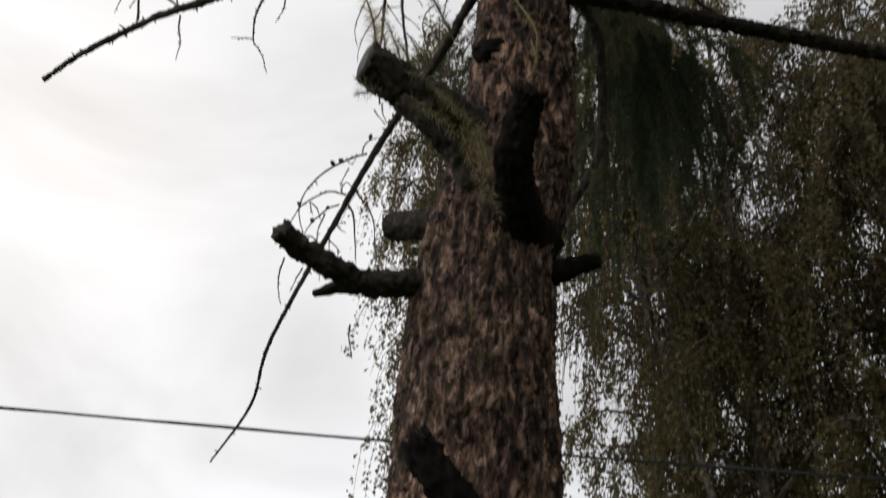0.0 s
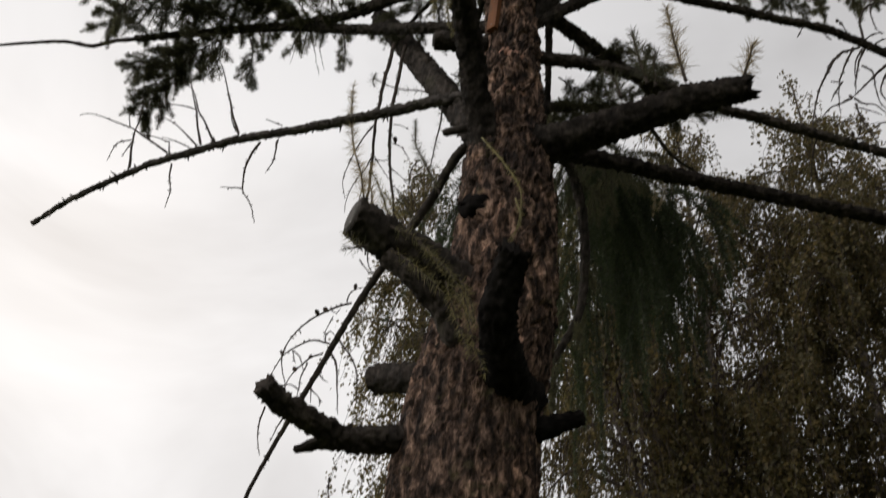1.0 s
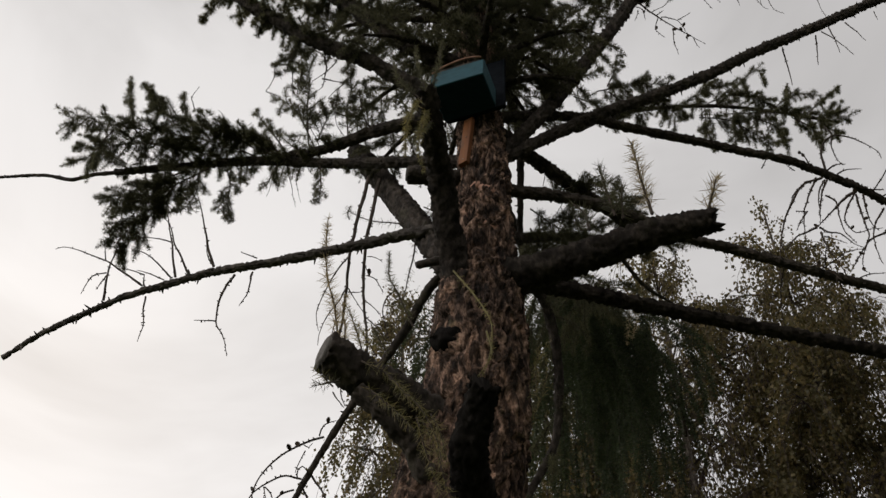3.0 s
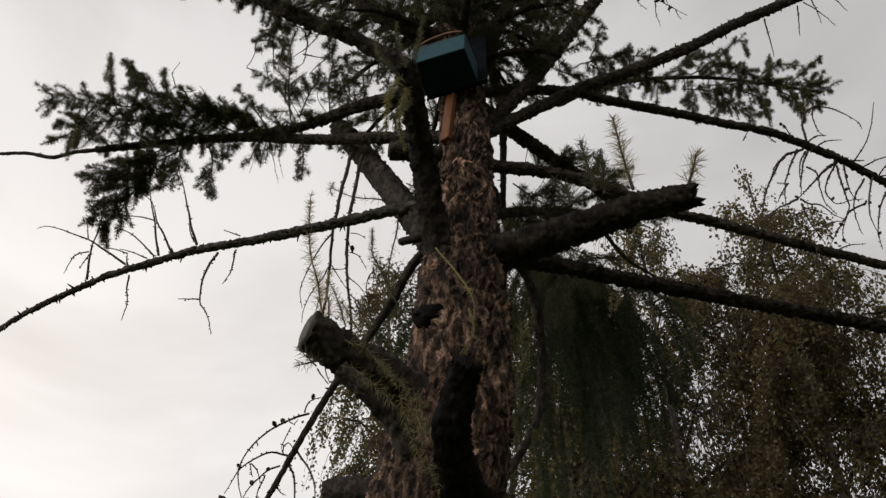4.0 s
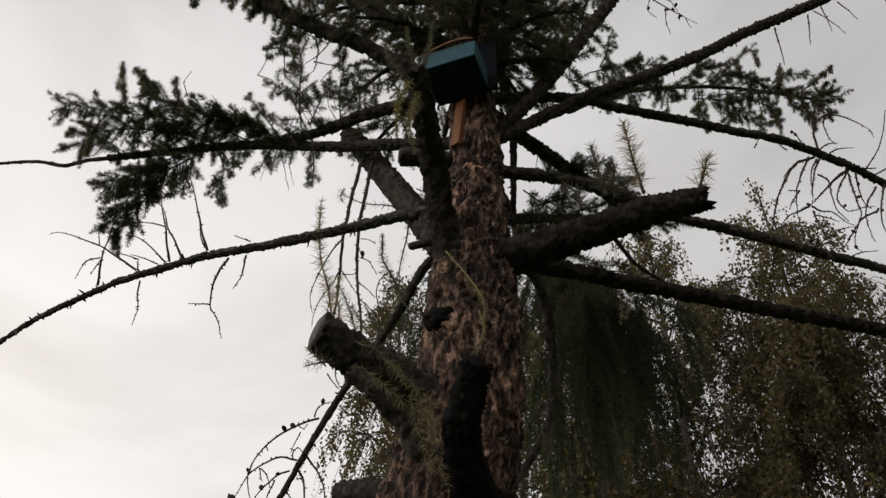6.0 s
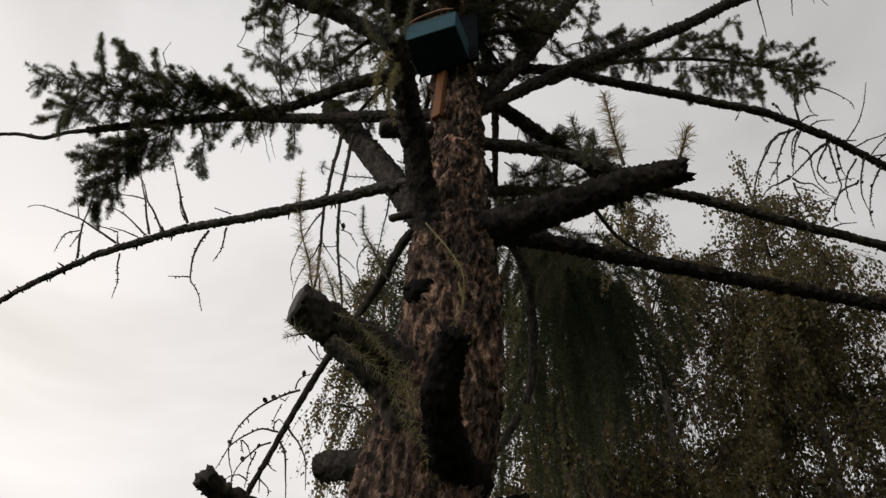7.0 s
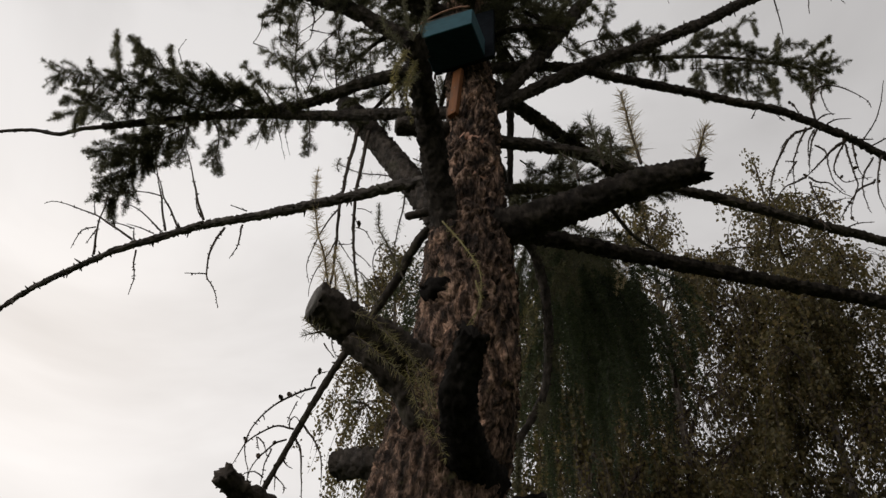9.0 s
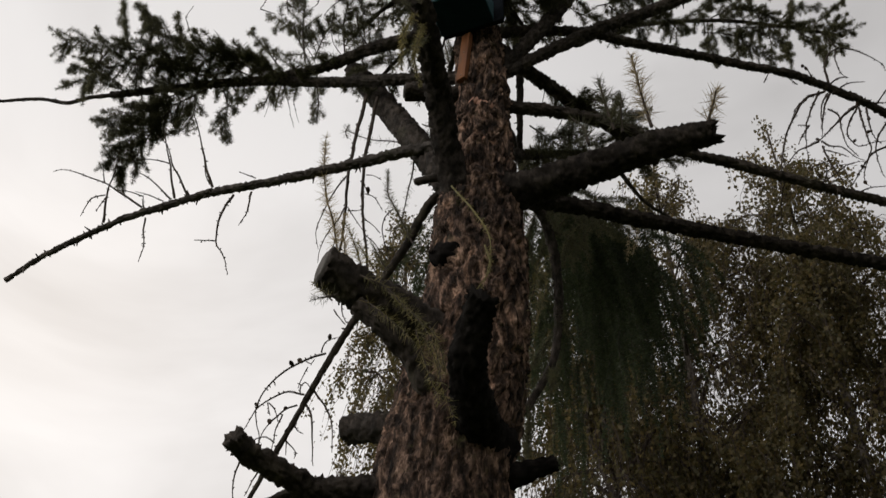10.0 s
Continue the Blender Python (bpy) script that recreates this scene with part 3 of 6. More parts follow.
# sawn and broken stubs, low to high
low_stub = limb([(0.010, 2.450, 2.262), (-0.046, 2.340, 2.311), (-0.101, 2.270, 2.368), (-0.150, 2.230, 2.423), (-0.194, 2.200, 2.477)], 0.0595, 0.0332, "thick near-black broken stub", jag=0.035, mat=M_BLACK, seed=1, rough=0.12, flare=0.2)
fork_stub = limb([(-0.149, 2.550, 3.113), (-0.273, 2.450, 3.054), (-0.390, 2.370, 3.003), (-0.463, 2.270, 2.990), (-0.529, 2.200, 2.994), (-0.580, 2.130, 3.005)], 0.0385, 0.0250, "forked broken dead stub", jag=0.02, seed=2, rough=0.12, flare=0.3)
limb([(-0.374, 2.370, 3.004), (-0.448, 2.360, 2.979), (-0.520, 2.350, 2.944)], 0.0266, 0.0070, "broken side prong", jag=0.01, seed=3, parent=fork_stub, name="prong")
knob_stub = limb([(-0.146, 2.580, 3.356), (-0.259, 2.660, 3.408), (-0.374, 2.740, 3.455)], 0.0459, 0.0414, "short round sawn stub", cut=True, seed=4)
right_peg = limb([(0.107, 2.520, 3.142), (0.197, 2.500, 3.165), (0.283, 2.500, 3.197)], 0.0333, 0.0185, "short dark broken peg", jag=0.02, mat=M_BLACK, seed=5, flare=0.3)
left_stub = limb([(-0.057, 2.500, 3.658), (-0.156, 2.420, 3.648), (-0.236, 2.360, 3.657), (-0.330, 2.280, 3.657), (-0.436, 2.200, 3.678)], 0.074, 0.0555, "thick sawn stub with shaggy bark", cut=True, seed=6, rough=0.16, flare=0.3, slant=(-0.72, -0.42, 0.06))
limb([(-0.326, 2.240, 3.558), (-0.237, 2.270, 3.494), (-0.155, 2.330, 3.431), (-0.098, 2.370, 3.328)], 0.024, 0.028, "shaggy bark collar below the stub", seed=14, parent=left_stub, name="collar", rough=0.22, tip=True)
limb([(-0.376, 2.260, 3.721), (-0.375, 2.250, 3.751), (-0.379, 2.240, 3.766)], 0.0253, 0.0135, "small broken knob", tip=True, seed=13, parent=left_stub, name="knob", rough=0.18)
front_stub = limb([(0.068, 2.500, 3.246), (0.041, 2.320, 3.228), (0.019, 2.210, 3.252), (0.014, 2.120, 3.279), (0.033, 2.040, 3.332), (0.048, 1.980, 3.372)], 0.066, 0.037, "long near-black upright broken stub", jag=0.03, mat=M_BLACK, seed=7, rough=0.10, flare=0.6)
side_knot = limb([(0.007, 2.480, 3.982), (-0.067, 2.440, 3.962), (-0.125, 2.430, 3.969)], 0.0591, 0.0448, "rough dark knot", tip=True, jag=0.02, mat=M_BLACK, seed=8, rough=0.42)
peg = limb([(-0.065, 2.500, 4.475), (-0.142, 2.520, 4.469), (-0.204, 2.540, 4.469)], 0.0197, 0.0143, "small sawn peg", cut=True, seed=9)
back_stub = limb([(0.018, 2.560, 5.047), (-0.129, 2.540, 5.038), (-0.283, 2.520, 5.029)], 0.038, 0.034, "short sawn stub behind the upright limb", cut=True, seed=15, rough=0.12)
right_stub = limb([(0.109, 2.520, 4.361), (0.326, 2.430, 4.376), (0.525, 2.350, 4.398), (0.655, 2.300, 4.417), (0.772, 2.250, 4.411), (0.872, 2.210, 4.403)], 0.0683, 0.0419, "heavy broken stub, splintered at its end", jag=0.045, seed=10, rough=0.2, mat=M_SHADED, flare=0.15)
sawn_limb = limb([(0.014, 2.520, 4.282), (-0.114, 2.600, 4.595), (-0.316, 2.800, 5.156), (-0.494, 2.950, 5.617), (-0.622, 3.050, 5.918)], 0.0540, 0.0500, "upright sawn limb with dark bark and a reddish torn end", cut=True, seed=11, rough=0.12)
box_limb = limb([(0.004, 2.500, 4.200), (-0.071, 2.420, 4.422), (-0.120, 2.250, 4.618), (-0.161, 2.050, 4.701), (-0.190, 1.930, 4.763)], 0.0558, 0.0361, "thick upright limb broken off at its top", jag=0.03, seed=12, rough=0.13, mat=M_SHADED)

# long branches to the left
bare_left = limb([(-0.073, 2.550, 4.719), (-0.267, 2.620, 4.746), (-0.427, 2.680, 4.751), (-0.629, 2.740, 4.748), (-0.845, 2.800, 4.743), (-1.125, 2.880, 4.750), (-1.288, 2.930, 4.730), (-1.489, 2.990, 4.703), (-1.648, 3.040, 4.652), (-1.849, 3.100, 4.561), (-2.010, 3.160, 4.458)], 0.0216, 0.0094, "long bare grey dead branch with short pegs", spur=42, spur_len=0.03, seed=20, rough=0.12, mat=M_HAZED)
leafy_left = limb([(0.015, 2.550, 5.185), (-0.354, 2.700, 5.365), (-0.651, 2.850, 5.545), (-1.126, 3.000, 5.748), (-1.623, 3.140, 5.858), (-1.960, 3.220, 5.899)], 0.0252, 0.0164, "leafy branch with dark green needles", spur=12, seed=21)
limb([(-1.927, 3.215, 5.898), (-2.095, 3.250, 5.908), (-2.219, 3.280, 5.898), (-2.423, 3.320, 5.981), (-2.792, 3.400, 6.038), (-3.278, 3.500, 6.088)], 0.0115, 0.0055, "bare thin tip", spur=12, spur_len=0.012, seed=22, parent=leafy_left, name="tip")
leafy_mid = limb([(-0.017, 2.520, 5.611), (-0.256, 2.580, 5.549), (-0.482, 2.700, 5.615), (-0.749, 2.850, 5.663), (-1.036, 2.980, 5.753)], 0.0326, 0.0179, "leafy dark branch", spur=15, seed=23)
upper_left = limb([(0.043, 2.550, 5.591), (-0.230, 2.500, 5.658), (-0.515, 2.450, 5.833), (-0.843, 2.420, 6.010), (-1.293, 2.400, 6.415), (-1.564, 2.380, 6.822), (-1.903, 2.360, 7.415)], 0.0350, 0.0240, "thick dark leafy branch", spur=15, seed=24)
upper_left_two = limb([(0.042, 2.550, 5.902), (-0.365, 2.480, 6.085), (-0.684, 2.430, 6.385), (-1.036, 2.400, 6.727), (-1.380, 2.380, 7.215)], 0.0430, 0.0251, "dark leafy branch", spur=10, seed=25)
droop_left = limb([(0.045, 2.600, 4.671), (-0.147, 2.720, 4.557), (-0.253, 2.820, 4.377), (-0.418, 2.940, 4.134), (-0.537, 3.050, 3.954), (-0.645, 3.140, 3.743), (-0.838, 3.260, 3.295), (-0.888, 3.340, 3.068), (-1.018, 3.420, 2.869)], 0.0196, 0.0032, "long thin drooping dead branch", spur=25, spur_len=0.015, seed=26)

# long branches to the right
lower_right = limb([(0.113, 2.600, 4.468), (0.390, 2.700, 4.537), (0.674, 2.780, 4.555), (1.108, 2.880, 4.560), (1.760, 3.000, 4.542), (2.238, 3.100, 4.522)], 0.0289, 0.0221, "long dark dead branch", spur=10, spur_len=0.012, seed=30, rough=0.08, mat=M_SHADED)
mid_right = limb([(0.067, 2.580, 5.019), (0.375, 2.660, 5.096), (0.645, 2.740, 5.109), (0.956, 2.840, 5.065), (1.198, 2.910, 5.071), (1.452, 2.970, 5.052), (1.675, 3.020, 5.032), (1.916, 3.080, 5.027), (2.165, 3.140, 5.001)], 0.0245, 0.0175, "long dead branch", spur=14, spur_len=0.015, seed=31)
short_right = limb([(0.065, 2.560, 5.482), (0.258, 2.720, 5.488), (0.486, 2.880, 5.463), (0.687, 3.000, 5.423), (0.919, 3.150, 5.351)], 0.0333, 0.0200, "dark branch with needled shoots", spur=10, seed=32)
arch_right = limb([(0.039, 2.580, 5.559), (0.234, 2.660, 5.729), (0.572, 2.760, 5.889), (0.763, 2.860, 5.979), (1.016, 2.950, 6.041), (1.242, 3.020, 6.086), (1.476, 3.080, 6.098), (1.710, 3.130, 6.111), (1.892, 3.180, 6.078), (2.099, 3.240, 6.035), (2.253, 3.300, 5.999), (2.535, 3.400, 5.895)], 0.0230, 0.0176, "long arching dead branch hung with cone twigs", spur=22, spur_len=0.02, seed=33)
rising_right = limb([(0.053, 2.560, 5.145), (0.249, 2.600, 5.385), (0.627, 2.660, 5.782), (0.906, 2.710, 6.030), (1.282, 2.770, 6.391), (1.549, 2.800, 6.667), (2.018, 2.860, 7.115), (2.537, 2.910, 7.597), (2.797, 2.930, 7.833), (3.589, 3.000, 8.567)], 0.0251, 0.0255, "long rising dead branch with pegs", spur=26, spur_len=0.03, seed=34)
steep_right = limb([(0.068, 2.560, 5.150), (0.372, 2.600, 5.756), (0.579, 2.630, 6.240), (0.771, 2.660, 6.703), (0.961, 2.690, 7.203), (1.100, 2.710, 7.543), (1.352, 2.740, 8.148)], 0.0276, 0.0329, "steep dark branch", spur=14, seed=35)
thin_right = limb([(0.952, 2.680, 7.048), (1.201, 2.740, 7.364), (1.411, 2.800, 7.581), (1.550, 2.840, 7.735), (1.711, 2.880, 7.918), (2.143, 2.960, 8.377), (2.692, 3.050, 9.001)], 0.0187, 0.0118, "thin dead side branch", spur=25, seed=36, parent=steep_right, name="side_branch")
box_right = limb([(0.071, 2.580, 5.791), (0.194, 2.620, 6.251), (0.343, 2.660, 6.917), (0.609, 2.700, 7.893)], 0.0310, 0.0354, "dark branch beside the box", seed=37)
box_right_two = limb([(0.057, 2.550, 6.186), (0.134, 2.700, 6.123), (0.207, 2.850, 6.066), (0.244, 3.000, 5.903), (0.240, 3.100, 5.325)], 0.0211, 0.0111, "thin crooked hanging branch", spur=20, seed=38)
leafy_right = limb([(0.490, 2.660, 5.619), (0.709, 2.900, 6.118), (0.993, 3.200, 6.679), (1.539, 3.500, 7.225), (1.982, 3.650, 7.429), (2.535, 3.780, 7.516)], 0.0139, 0.0107, "leafy branch with drooping dark needles", spur=8, seed=39)
loop_right = limb([(0.140, 2.700, 4.579), (0.291, 2.850, 4.671), (0.359, 2.950, 4.544), (0.376, 3.000, 4.273), (0.344, 3.000, 3.986), (0.232, 2.950, 3.714), (0.156, 2.900, 3.560)], 0.0207, 0.0100, "thin dark drooping branch", spur=10, seed=40)
back_right = limb([(0.070, 2.650, 4.572), (0.307, 3.000, 4.877), (0.593, 3.350, 5.194), (0.910, 3.650, 5.428)], 0.0183, 0.0123, "drooping branch with dense dark needles", seed=41)
limb([(0.620, 2.900, 5.097), (0.705, 3.000, 5.074), (0.814, 3.100, 5.011), (0.960, 3.200, 5.004)], 0.0118, 0.0055, "thin dead branch", spur=20, seed=43)
back_low = limb([(0.093, 2.650, 4.768), (0.347, 3.000, 5.216), (0.587, 3.300, 5.571), (0.804, 3.500, 5.760)], 0.0237, 0.0094, "leafy branch behind the trunk", seed=42)
curtain = limb([(0.09, 2.65, 5.05), (0.26, 3.5, 5.85), (0.44, 4.5, 6.48), (0.74, 4.8, 6.64), (1.04, 4.9, 6.52)], 0.026, 0.012, "far branch hung with a curtain of dark needles", seed=44)

# ---- needles, shoots and dead twigs ----
spray(leafy_left, 46, (0.08, 0.20), 1, 0.40, 0.97, 0.3, 0.05, forward=0.5, fork=0.8, single=True)
plume(leafy_left, [(-1.067, 2.980, 5.717), (-1.289, 2.950, 5.809), (-1.609, 2.950, 5.898), (-1.887, 2.960, 5.966), (-2.217, 2.980, 6.070)], 60, (0.07, 0.17), 201)
plume(leafy_left, [(-1.279, 3.000, 5.738), (-1.509, 3.000, 5.832), (-1.755, 3.020, 5.894), (-1.984, 3.040, 5.884), (-2.054, 3.060, 5.787)], 44, (0.07, 0.16), 202)
plume(leafy_left, [(-1.067, 2.960, 5.724), (-1.222, 2.900, 5.803), (-1.413, 2.880, 5.873), (-1.643, 2.870, 5.963), (-1.752, 2.860, 6.123)], 40, (0.06, 0.14), 203)
plume(leafy_left, [(-1.794, 2.960, 5.909), (-1.859, 2.930, 6.067), (-1.929, 2.900, 6.304)], 12, (0.04, 0.09), 204)
plume(leafy_left, [(-1.646, 2.900, 5.955), (-1.685, 2.880, 6.059), (-1.762, 2.860, 6.163)], 8, (0.04, 0.08), 205)
plume(leafy_left, [(-1.461, 2.920, 5.866), (-1.547, 2.900, 6.018), (-1.596, 2.880, 6.204)], 9, (0.03, 0.08), 206)
plume(leafy_left, [(-1.928, 2.970, 5.946), (-1.967, 2.990, 5.813), (-1.942, 3.000, 5.636)], 10, (0.05, 0.11), 207)
plume(leafy_left, [(-1.375, 3.050, 5.740), (-1.572, 3.120, 5.656), (-1.736, 3.200, 5.554), (-1.807, 3.280, 5.349)], 54, (0.06, 0.15), 208)
plume(leafy_left, [(-1.493, 3.060, 5.729), (-1.695, 3.120, 5.671), (-1.879, 3.180, 5.599)], 36, (0.06, 0.14), 209)
plume(leafy_left, [(-1.540, 3.100, 5.656), (-1.660, 3.200, 5.513), (-1.717, 3.260, 5.399)], 26, (0.06, 0.13), 210)
plume(leafy_left, [(-1.284, 3.050, 5.732), (-1.266, 3.120, 5.679), (-1.285, 3.200, 5.541)], 14, (0.05, 0.11), 211)
plume(leafy_left, [(-1.429, 3.060, 5.709), (-1.430, 3.120, 5.618), (-1.489, 3.180, 5.548)], 12, (0.05, 0.1), 212)
plume(leafy_left, [(-0.974, 2.950, 5.702), (-1.138, 2.920, 5.813), (-1.291, 2.900, 5.850)], 22, (0.05, 0.12), 213)
plume(leafy_left, [(-0.753, 2.850, 5.521), (-0.743, 2.900, 5.450), (-0.743, 2.950, 5.353)], 9, (0.03, 0.06), 214)
plume(leafy_left, [(-0.984, 2.920, 5.610), (-1.011, 2.950, 5.553), (-1.030, 2.980, 5.516)], 6, (0.03, 0.06), 215)
plume(leafy_left, [(-0.653, 2.820, 5.506), (-0.543, 2.850, 5.509), (-0.455, 2.880, 5.510)], 8, (0.03, 0.05), 216)
twig(leafy_left, [(-1.503, 2.900, 6.049), (-1.553, 2.900, 6.170), (-1.538, 2.900, 6.289)], 0.003, seed=400, spur=30)
twig(leafy_left, [(-1.329, 2.920, 5.940), (-1.361, 2.920, 6.047), (-1.392, 2.920, 6.089)], 0.003, seed=401, spur=30)
twig(leafy_left, [(-1.241, 2.920, 5.883), (-1.187, 2.920, 5.984)], 0.003, seed=402, spur=30)
plume(leafy_left, [(-0.905, 2.920, 5.645), (-1.066, 2.900, 5.754), (-1.196, 2.900, 5.815), (-1.314, 2.900, 5.816)], 34, (0.05, 0.12), 230)
spray(leafy_mid, 12, (0.08, 0.16), 3, 0.35, 1.0, 0.1, 0.15, forward=0.4, fork=0.7, single=True)
plume(leafy_mid, [(-0.851, 2.900, 5.771), (-0.882, 2.820, 5.975), (-0.891, 2.760, 6.158), (-0.949, 2.700, 6.361)], 20, (0.05, 0.13), 221, droop=0.2)
plume(leafy_mid, [(-0.851, 2.900, 5.833), (-0.944, 2.860, 6.005), (-1.050, 2.840, 6.104)], 12, (0.05, 0.1), 222, droop=0.2)
plume(leafy_mid, [(-0.634, 2.800, 5.703), (-0.650, 2.720, 5.837), (-0.639, 2.660, 5.957), (-0.679, 2.620, 6.055)], 16, (0.04, 0.1), 223, droop=0.2)
plume(leafy_mid, [(-0.805, 2.880, 5.766), (-0.763, 2.820, 5.904), (-0.721, 2.800, 6.000)], 10, (0.04, 0.1), 224, droop=0.2)
plume(leafy_mid, [(-0.498, 2.720, 5.645), (-0.561, 2.660, 5.725), (-0.531, 2.620, 5.847)], 12, (0.05, 0.11), 225, droop=0.2)
plume(leafy_mid, [(-0.991, 2.950, 5.801), (-1.065, 2.920, 5.898), (-1.176, 2.900, 6.048)], 9, (0.03, 0.07), 226, droop=0.2)
spray(upper_left, 120, (0.06, 0.15), 4, 0.30, 1.0, 0.4, 0.0, forward=0.5, fork=0.9, spacing=0.013, num=24)
spray(upper_left_two, 90, (0.08, 0.20), 5, 0.1, 1.0, 0.5, 0.0, forward=0.4, fork=0.9, spacing=0.013, num=22)
plume(upper_left, [(-1.333, 2.420, 6.471), (-1.392, 2.420, 6.327), (-1.428, 2.420, 6.152)], 12, (0.03, 0.07), 261)
plume(upper_left, [(-1.382, 2.420, 6.558), (-1.499, 2.420, 6.591), (-1.665, 2.420, 6.630), (-1.837, 2.420, 6.740)], 20, (0.04, 0.09), 262)
plume(upper_left, [(-1.459, 2.420, 6.732), (-1.594, 2.420, 6.802), (-1.727, 2.420, 6.950)], 14, (0.04, 0.1), 263)
plume(upper_left, [(-0.886, 2.460, 6.115), (-0.917, 2.460, 5.930), (-0.921, 2.460, 5.756)], 16, (0.04, 0.09), 264)
plume(upper_left, [(-1.072, 2.440, 6.276), (-1.101, 2.440, 6.183), (-1.136, 2.440, 6.134)], 10, (0.04, 0.08), 265)
plume(upper_left, [(-1.225, 2.430, 6.381), (-1.231, 2.430, 6.254), (-1.220, 2.430, 6.150)], 8, (0.03, 0.07), 266)
plume(upper_left, [(-1.155, 2.430, 6.415), (-1.116, 2.430, 6.549), (-1.013, 2.430, 6.585)], 10, (0.04, 0.08), 267)
plume(upper_left, [(-0.785, 2.480, 6.112), (-0.715, 2.480, 6.264), (-0.697, 2.480, 6.377)], 9, (0.04, 0.08), 268)
plume(upper_left, [(-1.241, 2.430, 6.466), (-1.257, 2.430, 6.720), (-1.264, 2.430, 6.994)], 14, (0.05, 0.11), 295)
plume(upper_left, [(-1.361, 2.420, 6.607), (-1.339, 2.420, 6.821), (-1.354, 2.420, 7.072)], 14, (0.05, 0.11), 296)
plume(upper_left, [(-1.043, 2.450, 6.277), (-1.006, 2.450, 6.424), (-0.986, 2.450, 6.537)], 12, (0.05, 0.10), 297)
plume(upper_left_two, [(-0.985, 2.440, 6.710), (-1.070, 2.440, 6.638), (-1.167, 2.440, 6.693)], 14, (0.05, 0.11), 298)
plume(upper_left_two, [(-0.806, 2.460, 6.533), (-0.883, 2.460, 6.413), (-0.909, 2.460, 6.336)], 14, (0.05, 0.11), 299)
spray(leafy_right, 44, (0.06, 0.14), 6, 0.25, 1.0, 0.6, -0.05, forward=0.5, fork=0.8, single=True)
plume(leafy_right, [(1.652, 3.550, 7.361), (1.957, 3.550, 7.792), (1.988, 3.550, 7.575)], 12, (0.03, 0.07), 269, droop=0.6)
plume(leafy_right, [(1.746, 3.550, 7.570), (1.829, 3.550, 7.679), (1.849, 3.550, 7.467)], 9, (0.03, 0.06), 270, droop=0.6)
plume(leafy_right, [(2.056, 3.550, 7.244), (2.106, 3.550, 7.446), (2.143, 3.550, 7.618)], 9, (0.03, 0.06), 271, droop=0.6)
plume(leafy_right, [(1.993, 3.550, 7.317), (2.180, 3.550, 7.486), (2.343, 3.550, 7.482)], 14, (0.03, 0.07), 272, droop=0.6)
plume(leafy_right, [(2.189, 3.550, 7.246), (2.358, 3.550, 7.438), (2.500, 3.550, 7.611)], 14, (0.03, 0.06), 273, droop=0.6)
plume(leafy_right, [(1.638, 3.550, 7.211), (1.936, 3.550, 7.241), (2.202, 3.550, 7.247), (2.460, 3.550, 7.222)], 44, (0.04, 0.1), 274, droop=0.6)
plume(leafy_right, [(2.302, 3.550, 7.224), (2.402, 3.550, 7.375)], 4, (0.03, 0.05), 275, droop=0.6)
plume(leafy_right, [(2.375, 3.550, 7.225), (2.432, 3.550, 7.350)], 4, (0.03, 0.05), 276, droop=0.6)
plume(leafy_right, [(1.932, 3.550, 7.316), (1.945, 3.550, 7.490)], 5, (0.03, 0.05), 277, droop=0.6)
plume(leafy_right, [(1.553, 3.550, 7.334), (1.707, 3.550, 7.439), (1.879, 3.550, 7.416), (1.998, 3.550, 7.342)], 30, (0.05, 0.11), 278, droop=0.6)
plume(leafy_right, [(1.449, 3.550, 7.357), (1.584, 3.550, 7.514), (1.685, 3.550, 7.543)], 20, (0.05, 0.11), 279, droop=0.6)
plume(leafy_right, [(1.470, 3.550, 7.159), (1.651, 3.550, 7.139), (1.793, 3.550, 7.000), (1.891, 3.550, 6.865)], 26, (0.05, 0.12), 280, droop=0.6)
plume(leafy_right, [(1.854, 3.550, 7.167), (1.964, 3.550, 7.073), (1.991, 3.550, 6.912)], 20, (0.04, 0.1), 281, droop=0.6)
plume(leafy_right, [(2.084, 3.550, 7.195), (2.186, 3.550, 7.078), (2.221, 3.550, 6.916)], 20, (0.04, 0.1), 282, droop=0.6)
plume(leafy_right, [(1.736, 3.550, 7.238), (1.677, 3.550, 7.068), (1.671, 3.550, 6.905)], 14, (0.04, 0.09), 283, droop=0.6)
plume(leafy_right, [(2.223, 3.550, 7.222), (2.297, 3.550, 7.103), (2.349, 3.550, 7.010)], 14, (0.04, 0.09), 284, droop=0.6)
plume(leafy_right, [(1.518, 3.550, 7.209), (1.499, 3.550, 7.017), (1.522, 3.550, 6.857)], 16, (0.04, 0.1), 285, droop=0.6)
plume(leafy_right, [(0.682, 2.950, 6.459), (0.899, 3.000, 6.625), (1.136, 3.050, 6.737)], 26, (0.05, 0.11), 286, droop=0.6)
plume(leafy_right, [(0.746, 2.950, 6.521), (0.805, 2.930, 6.678), (0.820, 2.900, 6.791)], 8, (0.03, 0.07), 287, droop=0.6)
plume(leafy_right, [(0.897, 3.000, 6.606), (0.981, 3.000, 6.703), (1.011, 3.000, 6.782)], 5, (0.03, 0.06), 288, droop=0.6)
plume(leafy_right, [(0.747, 2.950, 6.460), (0.844, 3.000, 6.421), (0.941, 3.050, 6.382)], 16, (0.05, 0.1), 289, droop=0.6)
plume(leafy_right, [(1.004, 3.050, 6.626), (1.104, 3.100, 6.584), (1.197, 3.150, 6.499)], 16, (0.05, 0.1), 290, droop=0.6)
plume(leafy_right, [(0.540, 2.900, 6.316), (0.669, 2.950, 6.310), (0.794, 3.000, 6.245)], 14, (0.05, 0.1), 291, droop=0.6)
